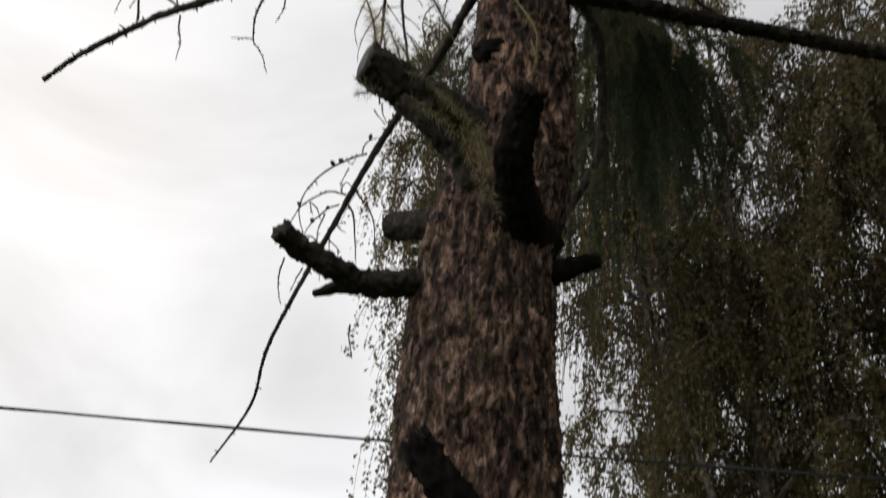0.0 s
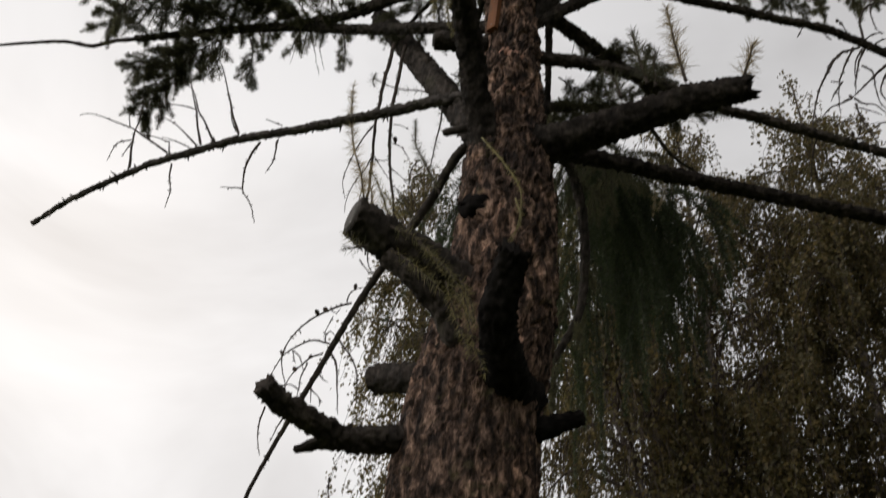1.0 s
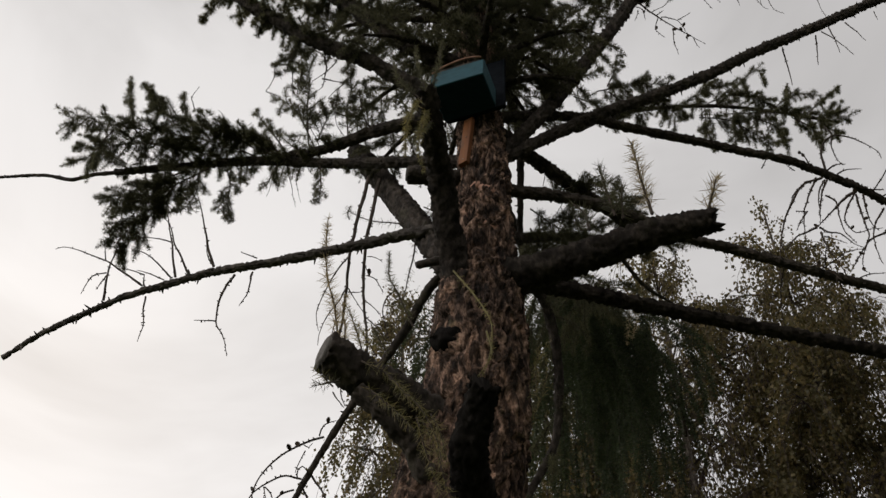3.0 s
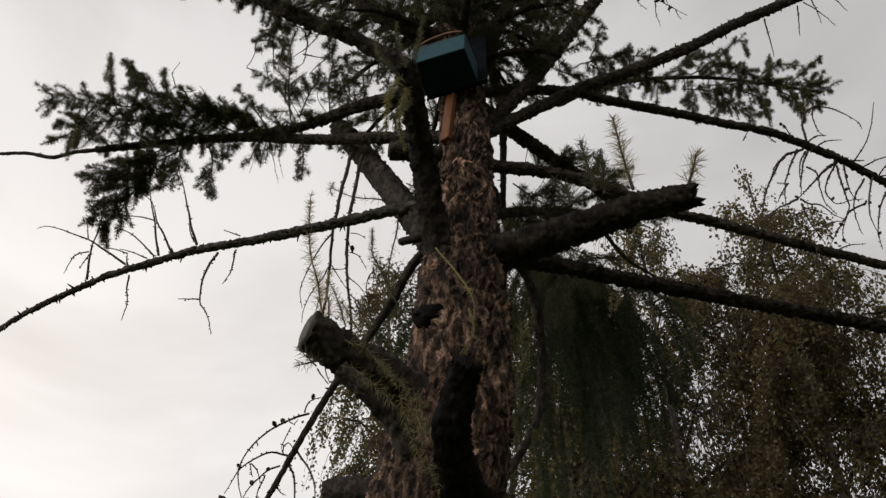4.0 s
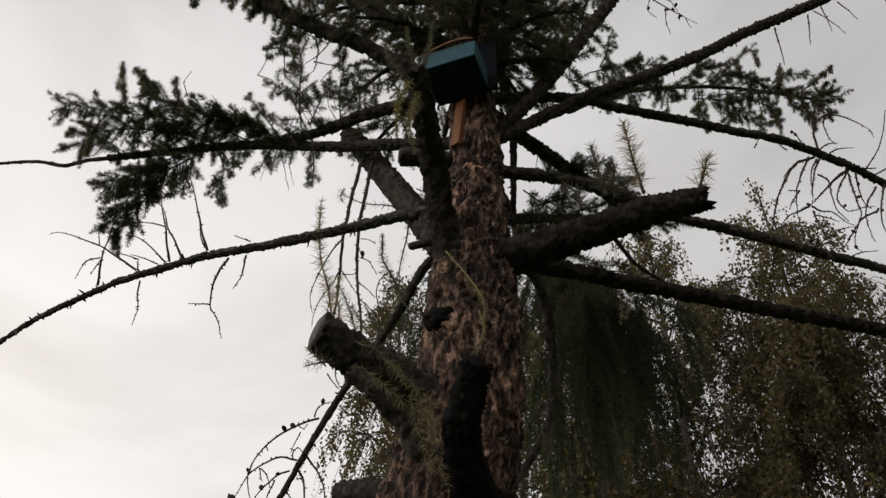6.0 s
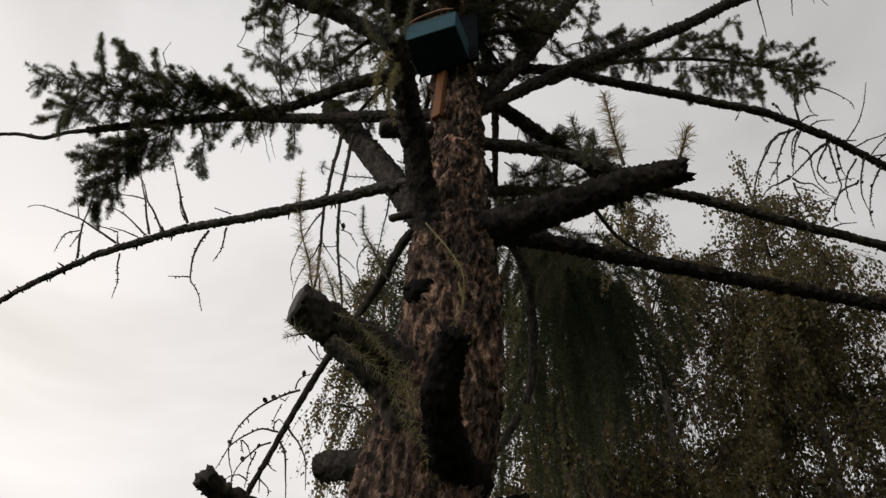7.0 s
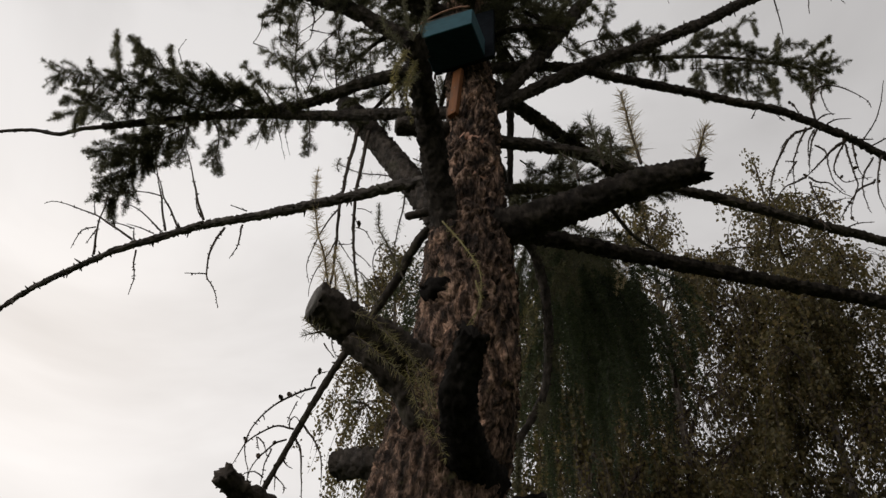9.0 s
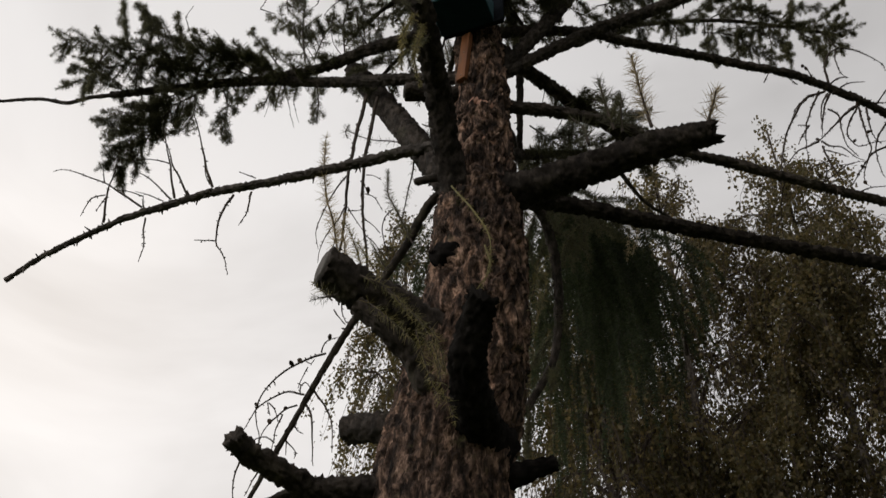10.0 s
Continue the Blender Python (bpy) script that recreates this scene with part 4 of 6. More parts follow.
plume(steep_right, [(0.655, 2.800, 6.678), (0.536, 2.850, 6.798), (0.396, 2.900, 6.730), (0.354, 2.950, 6.621)], 24, (0.05, 0.12), 292, droop=0.7)
plume(steep_right, [(0.736, 2.800, 6.847), (0.581, 2.850, 6.971), (0.439, 2.900, 6.934)], 20, (0.05, 0.11), 293, droop=0.7)
plume(steep_right, [(0.602, 2.750, 6.461), (0.496, 2.800, 6.470), (0.367, 2.850, 6.350)], 22, (0.05, 0.12), 294, droop=0.7)
plume(steep_right, [(0.550, 2.700, 6.223), (0.448, 2.750, 6.246), (0.356, 2.800, 6.170)], 14, (0.04, 0.1), 295, droop=0.7)
plume(steep_right, [(0.879, 2.700, 7.035), (0.771, 2.750, 7.284), (0.648, 2.800, 7.463)], 24, (0.06, 0.13), 296, droop=0.7)
plume(steep_right, [(0.973, 2.700, 7.263), (0.862, 2.750, 7.500), (0.740, 2.800, 7.713)], 24, (0.06, 0.13), 297, droop=0.7)
plume(steep_right, [(0.808, 2.700, 6.834), (0.708, 2.750, 6.963), (0.614, 2.800, 6.907)], 16, (0.05, 0.1), 298, droop=0.7)
plume(steep_right, [(0.786, 2.750, 7.073), (0.665, 2.800, 7.229), (0.548, 2.850, 7.249)], 20, (0.06, 0.12), 299, droop=0.7)
plume(steep_right, [(0.721, 2.800, 7.480), (0.592, 2.850, 7.665), (0.447, 2.900, 7.682)], 18, (0.06, 0.12), 300, droop=0.7)
spray(thin_right, 16, (0.04, 0.09), 14, 0.0, 0.42, 0.3, 0.0, fork=0.5, single=True)
spray(steep_right, 26, (0.06, 0.13), 7, 0.62, 1.0, 0.4, 0.0, fork=0.9)
spray(short_right, 30, (0.08, 0.22), 8, 0.35, 1.0, 0.4, 0.1)
spray(box_right, 44, (0.12, 0.28), 9, 0.1, 1.0, 0.5, 0.0, fork=0.9, spacing=0.014)
spray(back_right, 26, (0.15, 0.35), 10, 0.2, 0.8, 1.6, -0.2, forward=0.2, fork=1.0, spacing=0.014)
spray(curtain, 165, (0.6, 1.7), 13, 0.42, 1.0, 3.2, -0.5, mat=M_DEEP, forward=0.2, fork=1.0, spacing=0.022, size=0.05, num=12, width=0.0045)
spray(back_low, 30, (0.08, 0.20), 11, 0.2, 1.0, 0.7, 0.0)
plume(back_low, [(0.277, 2.900, 5.302), (0.387, 3.000, 5.319), (0.493, 3.050, 5.285)], 12, (0.04, 0.1), 310, droop=0.4)
plume(back_low, [(0.365, 3.000, 5.318), (0.471, 3.000, 5.366), (0.563, 3.000, 5.423)], 12, (0.04, 0.1), 311, droop=0.4)
plume(back_low, [(0.320, 3.000, 5.206), (0.440, 3.050, 5.203), (0.568, 3.100, 5.275)], 14, (0.04, 0.1), 312, droop=0.4)
plume(back_low, [(0.509, 2.900, 5.373), (0.556, 2.900, 5.473), (0.592, 2.880, 5.540)], 8, (0.03, 0.07), 313, droop=0.4)
plume(back_low, [(0.433, 2.850, 5.393), (0.509, 2.850, 5.450), (0.560, 2.850, 5.517)], 8, (0.03, 0.07), 314, droop=0.4)
plume(back_low, [(0.618, 3.000, 5.425), (0.681, 3.000, 5.518), (0.716, 3.000, 5.603)], 8, (0.04, 0.08), 315, droop=0.4)
plume(back_low, [(0.520, 3.050, 5.329), (0.658, 3.100, 5.440), (0.754, 3.100, 5.511)], 12, (0.04, 0.1), 316, droop=0.4)
plume(back_low, [(0.278, 2.950, 5.219), (0.319, 3.000, 5.156), (0.388, 3.050, 5.115)], 12, (0.04, 0.1), 317, droop=0.4)
spray(loop_right, 9, (0.12, 0.3), 12, 0.2, 0.9, 1.5, 0.0)

# crown above the box
crown_rng = random.Random(7)
for k in range(50):
    z = 5.75 + 2.2 * k / 50 + crown_rng.uniform(-0.05, 0.05)
    az = k * 2.4 + crown_rng.uniform(-0.3, 0.3)
    x, r = trunk_at(z)
    ln = crown_rng.uniform(0.55, 0.95) * (0.6 if math.cos(az) > 0.2 else 1.0)
    d = Vector((math.cos(az), math.sin(az), 0.0))
    p0 = Vector((x, 2.55, z))
    pts = [p0, p0 + d * ln * 0.35 + Vector((0, 0, 0.08)), p0 + d * ln * 0.7 + Vector((0, 0, 0.08)), p0 + d * ln + Vector((0, 0, -0.02))]
    b = limb(pts, 0.021, 0.006, "dark leafy crown branch", seed=60 + k, spur=8)
    spray(b, 22, (0.10, 0.26), 60 + k, 0.08, 1.0, 0.6, 0.0, num=17, fork=0.9, spacing=0.014, width=0.0024)

# bare twigs with cones
side_twigs(arch_right, 8, (0.25, 0.6), 1, 0.86, 1.0, 0.9, 2.2, 0.0044, 0.16)
side_twigs(thin_right, 14, (0.15, 0.4), 2, 0.7, 1.0, 1.1, 0.5, 0.0032, 0.05)
side_twigs(rising_right, 8, (0.10, 0.3), 3, 0.8, 1.0, 1.3, 0.3, 0.0028, 0.0, spur=30)
side_twigs(side_knot, 12, (0.03, 0.08), 8, 0.3, 1.0, 0.2, 0.6, 0.003, 0.0)
side_twigs(mid_right, 5, (0.2, 0.4), 5, 0.5, 0.8, 1.2, 1.0, 0.0028, 0.05)
side_twigs(leafy_mid, 12, (0.15, 0.35), 6, 0.2, 1.0, 0.4, 0.8, 0.0024, 0.0)
side_twigs(short_right, 8, (0.15, 0.35), 7, 0.3, 1.0, 1.0, 0.6, 0.0024, 0.03)

def coned(ob, parent, places, seed):
    """Cones sitting on a twig at the given shares of its length."""
    path = LINES[ob.name][0]
    rng = random.Random(3000 + seed)
    for u in places:
        cone(parent, path[int(u * (len(path) - 1))], rng)


# hanging and rising twigs of the long bare branch
twig(bare_left, [(-1.008, 2.851, 4.709), (-1.028, 2.831, 4.567), (-1.014, 2.811, 4.386), (-0.964, 2.791, 4.294), (-0.917, 2.771, 4.173)], 0.0060, 0.0014, seed=1, spur=45, wob=0.004)
twig(bare_left, [(-1.037, 2.875, 4.451), (-1.072, 2.835, 4.412), (-1.097, 2.795, 4.373)], 0.0032, 0.0014, seed=2, spur=45, wob=0.004)
twig(bare_left, [(-0.926, 2.827, 4.704), (-0.911, 2.787, 4.536), (-0.916, 2.747, 4.416)], 0.0048, 0.0014, seed=3, spur=45, wob=0.004)
twig(bare_left, [(-1.407, 2.970, 4.676), (-1.383, 2.944, 4.562), (-1.348, 2.917, 4.463), (-1.331, 2.890, 4.333)], 0.0046, 0.0014, seed=4, spur=45, wob=0.004)
twig(bare_left, [(-1.445, 2.976, 4.752), (-1.585, 2.960, 4.849), (-1.632, 2.944, 4.870), (-1.728, 2.928, 4.902), (-1.828, 2.912, 4.914), (-1.859, 2.896, 4.883)], 0.0057, 0.0014, seed=5, spur=45, wob=0.004)
twig(bare_left, [(-1.614, 3.027, 4.703), (-1.631, 3.007, 4.813), (-1.632, 2.987, 4.899), (-1.625, 2.967, 4.987), (-1.622, 2.947, 5.064)], 0.0064, 0.0014, seed=6, spur=45, wob=0.004)
twig(bare_left, [(-1.654, 3.024, 4.878), (-1.690, 2.998, 4.834), (-1.693, 2.971, 4.744), (-1.678, 2.944, 4.654)], 0.0034, 0.0014, seed=7, spur=45, wob=0.004)
twig(bare_left, [(-1.645, 3.023, 4.863), (-1.637, 2.983, 4.759), (-1.619, 2.943, 4.684)], 0.0034, 0.0014, seed=8, spur=45, wob=0.004)
twig(bare_left, [(-1.344, 2.946, 4.762), (-1.415, 2.906, 4.761), (-1.442, 2.866, 4.731)], 0.0034, 0.0014, seed=9, spur=45, wob=0.004)
twig(bare_left, [(-1.435, 2.973, 4.749), (-1.415, 2.893, 4.734)], 0.0046, 0.0014, seed=10, spur=45, wob=0.004)
twig(bare_left, [(-1.454, 2.973, 4.819), (-1.494, 2.933, 4.802), (-1.541, 2.893, 4.765)], 0.0034, 0.0014, seed=11, spur=45, wob=0.004)
twig(bare_left, [(-1.311, 2.936, 4.766), (-1.380, 2.916, 4.828), (-1.451, 2.896, 4.876), (-1.485, 2.876, 4.869), (-1.474, 2.856, 4.809)], 0.0044, 0.0014, seed=12, spur=45, wob=0.004)
twig(bare_left, [(-1.293, 2.931, 4.768), (-1.328, 2.911, 4.877), (-1.352, 2.891, 4.964), (-1.396, 2.871, 5.081), (-1.412, 2.851, 5.158)], 0.0064, 0.0014, seed=13, spur=45, wob=0.004)
twig(bare_left, [(-1.232, 2.913, 4.770), (-1.284, 2.893, 4.859), (-1.328, 2.873, 4.930), (-1.371, 2.853, 5.031), (-1.424, 2.833, 5.076)], 0.0060, 0.0014, seed=14, spur=45, wob=0.004)
twig(bare_left, [(-1.367, 2.936, 5.003), (-1.420, 2.910, 4.995), (-1.481, 2.883, 4.970), (-1.507, 2.856, 4.917)], 0.0034, 0.0014, seed=15, spur=45, wob=0.004)
twig(bare_left, [(-1.120, 2.879, 4.789), (-1.155, 2.859, 4.865), (-1.180, 2.839, 4.936), (-1.222, 2.819, 5.066), (-1.272, 2.799, 5.186)], 0.0069, 0.0014, seed=16, spur=45, wob=0.004)
twig(bare_left, [(-1.137, 2.883, 4.812), (-1.154, 2.843, 4.832), (-1.153, 2.803, 4.853)], 0.0034, 0.0014, seed=17, spur=45, wob=0.004)
twig(bare_left, [(-0.923, 2.821, 4.789), (-0.970, 2.741, 4.731)], 0.0032, 0.0014, seed=18, spur=45, wob=0.004)
twig(bare_left, [(-1.685, 3.026, 4.969), (-1.673, 2.946, 4.982)], 0.0034, 0.0014, seed=19, spur=45, wob=0.004)
# long twigs hanging behind the sawn limb
twig(leafy_left, [(-0.496, 2.800, 5.371), (-0.501, 2.800, 5.240), (-0.512, 2.800, 5.127), (-0.517, 2.800, 4.966), (-0.521, 2.800, 4.812), (-0.514, 2.800, 4.667), (-0.505, 2.800, 4.483), (-0.504, 2.800, 4.332), (-0.492, 2.800, 4.169), (-0.476, 2.800, 4.053)], 0.0095, 0.0036, seed=20, spur=45, wob=0.004)
twig(leafy_left, [(-0.442, 2.800, 5.358), (-0.449, 2.800, 5.242), (-0.456, 2.800, 5.034), (-0.459, 2.800, 4.890), (-0.451, 2.800, 4.717), (-0.435, 2.800, 4.554), (-0.409, 2.800, 4.399), (-0.386, 2.800, 4.233), (-0.373, 2.800, 4.134)], 0.0095, 0.0042, seed=21, spur=45, wob=0.004)
twig(leafy_left, [(-0.527, 2.800, 4.793), (-0.564, 2.796, 4.696), (-0.585, 2.792, 4.608), (-0.609, 2.788, 4.489), (-0.610, 2.784, 4.408), (-0.587, 2.780, 4.324)], 0.0038, 0.0012, seed=22, spur=45, wob=0.004)
twig(leafy_left, [(-0.508, 2.800, 4.620), (-0.529, 2.795, 4.522), (-0.563, 2.790, 4.427), (-0.581, 2.785, 4.335), (-0.581, 2.780, 4.247)], 0.0036, 0.0012, seed=23, spur=45, wob=0.004)
twig(leafy_left, [(-0.531, 2.800, 4.406), (-0.533, 2.780, 4.311)], 0.0028, 0.0012, seed=24, spur=45, wob=0.004)
twig(leafy_left, [(-0.443, 2.800, 4.803), (-0.404, 2.790, 4.786), (-0.372, 2.780, 4.746)], 0.0024, 0.0012, seed=25, spur=45, wob=0.004)
coned(twig(leafy_left, [(-0.449, 2.800, 4.741), (-0.428, 2.790, 4.689), (-0.420, 2.780, 4.660)], 0.0024, 0.0012, seed=26, spur=45, wob=0.004), leafy_left, (0.9,), 26)
twig(leafy_left, [(-0.435, 2.800, 4.682), (-0.392, 2.790, 4.648), (-0.353, 2.780, 4.558)], 0.0026, 0.0012, seed=27, spur=45, wob=0.004)
twig(leafy_left, [(-0.500, 2.800, 4.574), (-0.455, 2.790, 4.565), (-0.431, 2.780, 4.566)], 0.0024, 0.0012, seed=28, spur=45, wob=0.004)
twig(leafy_left, [(-0.310, 2.800, 4.593), (-0.343, 2.795, 4.529), (-0.343, 2.790, 4.435), (-0.320, 2.785, 4.345), (-0.296, 2.780, 4.268)], 0.0030, 0.0012, seed=29, spur=45, wob=0.004)
twig(leafy_left, [(-0.429, 2.800, 4.531), (-0.385, 2.790, 4.477), (-0.349, 2.780, 4.424)], 0.0026, 0.0012, seed=30, spur=45, wob=0.004)
twig(leafy_left, [(-0.502, 2.800, 4.597), (-0.447, 2.790, 4.486), (-0.410, 2.780, 4.422)], 0.0026, 0.0012, seed=31, spur=45, wob=0.004)
twig(leafy_left, [(-0.420, 2.800, 4.442), (-0.359, 2.790, 4.359), (-0.307, 2.780, 4.268)], 0.0026, 0.0012, seed=32, spur=45, wob=0.004)
# arching twigs of the drooping branch
coned(twig(droop_left, [(-0.535, 3.011, 3.987), (-0.593, 3.006, 3.958), (-0.656, 3.001, 3.907), (-0.714, 2.996, 3.836), (-0.745, 2.991, 3.767), (-0.753, 2.986, 3.690), (-0.737, 2.981, 3.627), (-0.721, 2.976, 3.585), (-0.718, 2.971, 3.529)], 0.0048, 0.0014, seed=33, spur=45, wob=0.004), droop_left, (0.18, 0.28), 33)
coned(twig(droop_left, [(-0.612, 3.112, 3.862), (-0.662, 3.105, 3.871), (-0.711, 3.099, 3.848), (-0.748, 3.092, 3.809), (-0.783, 3.085, 3.761), (-0.800, 3.079, 3.693), (-0.810, 3.072, 3.657)], 0.0046, 0.0014, seed=34, spur=45, wob=0.004), droop_left, (0.62,), 34)
coned(twig(droop_left, [(-0.637, 3.137, 3.830), (-0.673, 3.129, 3.807), (-0.708, 3.121, 3.757), (-0.724, 3.113, 3.725), (-0.744, 3.105, 3.672), (-0.745, 3.097, 3.607)], 0.0041, 0.0014, seed=35, spur=45, wob=0.004), droop_left, (0.3, 0.55), 35)
twig(droop_left, [(-0.748, 3.132, 3.833), (-0.711, 3.112, 3.782), (-0.690, 3.092, 3.722)], 0.0030, 0.0014, seed=36, spur=45, wob=0.004)
twig(droop_left, [(-0.693, 3.160, 3.801), (-0.700, 3.146, 3.744), (-0.704, 3.133, 3.693), (-0.698, 3.120, 3.613)], 0.0034, 0.0014, seed=37, spur=45, wob=0.004)
twig(droop_left, [(-0.626, 3.112, 3.861), (-0.629, 3.099, 3.895), (-0.611, 3.085, 3.902), (-0.587, 3.072, 3.865)], 0.0034, 0.0014, seed=38, spur=45, wob=0.004)
twig(droop_left, [(-0.602, 3.137, 3.832), (-0.576, 3.127, 3.777), (-0.561, 3.117, 3.708), (-0.549, 3.107, 3.621), (-0.532, 3.097, 3.537)], 0.0048, 0.0014, seed=39, spur=45, wob=0.004)
twig(droop_left, [(-0.573, 3.104, 3.873), (-0.528, 3.094, 3.808), (-0.493, 3.084, 3.739), (-0.476, 3.074, 3.671), (-0.468, 3.064, 3.575)], 0.0048, 0.0014, seed=40, spur=45, wob=0.004)
twig(droop_left, [(-0.719, 3.230, 3.717), (-0.751, 3.216, 3.732), (-0.782, 3.203, 3.717), (-0.798, 3.190, 3.692)], 0.0034, 0.0014, seed=41, spur=45, wob=0.004)
twig(droop_left, [(-0.676, 3.210, 3.742), (-0.655, 3.170, 3.628)], 0.0034, 0.0014, seed=42, spur=45, wob=0.004)
twig(droop_left, [(-0.671, 3.227, 3.722), (-0.629, 3.207, 3.664), (-0.626, 3.187, 3.625)], 0.0032, 0.0014, seed=43, spur=45, wob=0.004)
twig(droop_left, [(-0.848, 3.272, 3.662), (-0.853, 3.258, 3.577), (-0.839, 3.245, 3.492), (-0.818, 3.232, 3.428)], 0.0041, 0.0014, seed=44, spur=45, wob=0.004)
twig(droop_left, [(-0.500, 3.000, 4.241), (-0.491, 2.980, 4.174), (-0.463, 2.960, 4.098)], 0.0034, 0.0014, seed=45, spur=45, wob=0.004)
twig(droop_left, [(-0.528, 3.000, 4.203), (-0.502, 2.980, 4.150), (-0.467, 2.960, 4.092)], 0.0034, 0.0014, seed=46, spur=45, wob=0.004)
coned(twig(droop_left, [(-0.553, 3.008, 3.990), (-0.546, 2.995, 4.019), (-0.524, 2.982, 4.032), (-0.492, 2.968, 4.034)], 0.0034, 0.0014, seed=47, spur=45, wob=0.004), droop_left, (0.7,), 47)
twig(droop_left, [(-0.734, 3.078, 3.898), (-0.712, 3.038, 3.846)], 0.0023, 0.0014, seed=48, spur=45, wob=0.004)
twig(droop_left, [(-0.609, 3.031, 3.960), (-0.586, 3.011, 3.934), (-0.571, 2.991, 3.941)], 0.0025, 0.0014, seed=49, spur=45, wob=0.004)
twig(droop_left, [(-0.603, 3.045, 3.943), (-0.617, 3.025, 3.861), (-0.616, 3.005, 3.814)], 0.0025, 0.0014, seed=50, spur=45, wob=0.004)
twig(droop_left, [(-0.648, 3.174, 3.786), (-0.629, 3.154, 3.731), (-0.596, 3.134, 3.698)], 0.0028, 0.0014, seed=51, spur=45, wob=0.004)
twig(droop_left, [(-0.705, 3.241, 3.704), (-0.697, 3.221, 3.609), (-0.684, 3.201, 3.519)], 0.0034, 0.0014, seed=52, spur=45, wob=0.004)
twig(droop_left, [(-0.772, 3.280, 3.624), (-0.787, 3.260, 3.551), (-0.795, 3.240, 3.490)], 0.0037, 0.0014, seed=53, spur=45, wob=0.004)
twig(droop_left, [(-0.753, 3.132, 3.833), (-0.724, 3.092, 3.746)], 0.0028, 0.0014, seed=54, spur=45, wob=0.004)
twig(droop_left, [(-0.566, 3.330, 3.409), (-0.562, 3.330, 3.345), (-0.543, 3.330, 3.265)], 0.0039, 0.0014, seed=55, spur=45, wob=0.004)
# knobby twigs by the thick upper left branch
twig(upper_left, [(-0.965, 2.480, 5.890), (-0.991, 2.493, 5.857), (-0.988, 2.507, 5.754), (-1.009, 2.520, 5.654)], 0.0034, 0.0014, seed=601, spur=45, wob=0.004)
twig(upper_left, [(-0.993, 2.480, 5.591), (-0.935, 2.520, 5.619)], 0.0030, 0.0014, seed=602, spur=45, wob=0.004)
twig(upper_left, [(-0.699, 2.480, 5.876), (-0.740, 2.500, 5.819), (-0.800, 2.520, 5.762)], 0.0030, 0.0014, seed=603, spur=45, wob=0.004)
twig(upper_left, [(-0.762, 2.480, 5.930), (-0.745, 2.490, 5.865), (-0.740, 2.500, 5.765), (-0.744, 2.510, 5.695), (-0.774, 2.520, 5.673)], 0.0055, 0.0014, seed=604, spur=45, wob=0.004)
twig(upper_left, [(-0.677, 2.480, 6.104), (-0.619, 2.520, 6.036)], 0.0045, 0.0014, seed=605, spur=45, wob=0.004)
twig(upper_left, [(-0.848, 2.480, 6.004), (-0.792, 2.500, 6.002), (-0.724, 2.520, 5.981)], 0.0040, 0.0014, seed=606, spur=45, wob=0.004)
twig(upper_left, [(-0.630, 2.480, 5.683), (-0.680, 2.500, 5.629), (-0.706, 2.520, 5.610)], 0.0030, 0.0014, seed=607, spur=45, wob=0.004)
twig(upper_left, [(-0.745, 2.480, 5.724), (-0.693, 2.500, 5.740), (-0.642, 2.520, 5.761)], 0.0040, 0.0014, seed=608, spur=45, wob=0.004)
twig(upper_left, [(-0.850, 2.480, 5.783), (-0.855, 2.500, 5.711), (-0.856, 2.520, 5.640)], 0.0028, 0.0014, seed=609, spur=45, wob=0.004)
twig(upper_left, [(-0.906, 2.480, 5.818), (-0.887, 2.500, 5.710), (-0.871, 2.520, 5.607)], 0.0030, 0.0014, seed=610, spur=45, wob=0.004)
# twigs at the upper right
coned(twig(steep_right, [(0.895, 2.680, 7.030), (0.949, 2.683, 7.012), (0.995, 2.686, 6.922), (1.052, 2.689, 6.845), (1.117, 2.691, 6.759), (1.173, 2.694, 6.697), (1.215, 2.697, 6.647), (1.270, 2.700, 6.592)], 0.0058, 0.0014, seed=611, spur=45, wob=0.004), steep_right, (0.2, 0.72, 0.82), 611)
coned(twig(steep_right, [(1.052, 2.680, 6.852), (1.129, 2.687, 6.843), (1.161, 2.693, 6.798), (1.178, 2.700, 6.719)], 0.0032, 0.0014, seed=612, spur=45, wob=0.004), steep_right, (0.75,), 612)
twig(steep_right, [(1.148, 2.680, 6.830), (1.236, 2.700, 6.953)], 0.0026, 0.0014, seed=613, spur=45, wob=0.004)
coned(twig(steep_right, [(1.030, 2.680, 6.840), (1.008, 2.690, 6.720), (1.048, 2.700, 6.645)], 0.0032, 0.0014, seed=614, spur=45, wob=0.004), steep_right, (0.55,), 614)
coned(twig(steep_right, [(1.102, 2.680, 6.726), (1.092, 2.690, 6.588), (1.102, 2.700, 6.467)], 0.0034, 0.0014, seed=615, spur=45, wob=0.004), steep_right, (0.1,), 615)
twig(steep_right, [(1.202, 2.680, 6.616), (1.211, 2.690, 6.569), (1.231, 2.700, 6.548)], 0.0030, 0.0014, seed=616, spur=45, wob=0.004)
twig(steep_right, [(1.020, 2.680, 6.863), (1.082, 2.700, 6.975)], 0.0024, 0.0014, seed=617, spur=45, wob=0.004)
coned(twig(steep_right, [(0.916, 2.680, 6.969), (0.955, 2.690, 6.953), (0.965, 2.700, 6.849)], 0.0030, 0.0014, seed=618, spur=45, wob=0.004), steep_right, (0.5,), 618)
twig(steep_right, [(0.927, 2.680, 6.921), (0.902, 2.700, 6.829)], 0.0026, 0.0014, seed=619, spur=45, wob=0.004)
coned(twig(steep_right, [(1.173, 2.680, 6.671), (1.171, 2.700, 6.619)], 0.0024, 0.0014, seed=620, spur=45, wob=0.004), steep_right, (0.9,), 620)
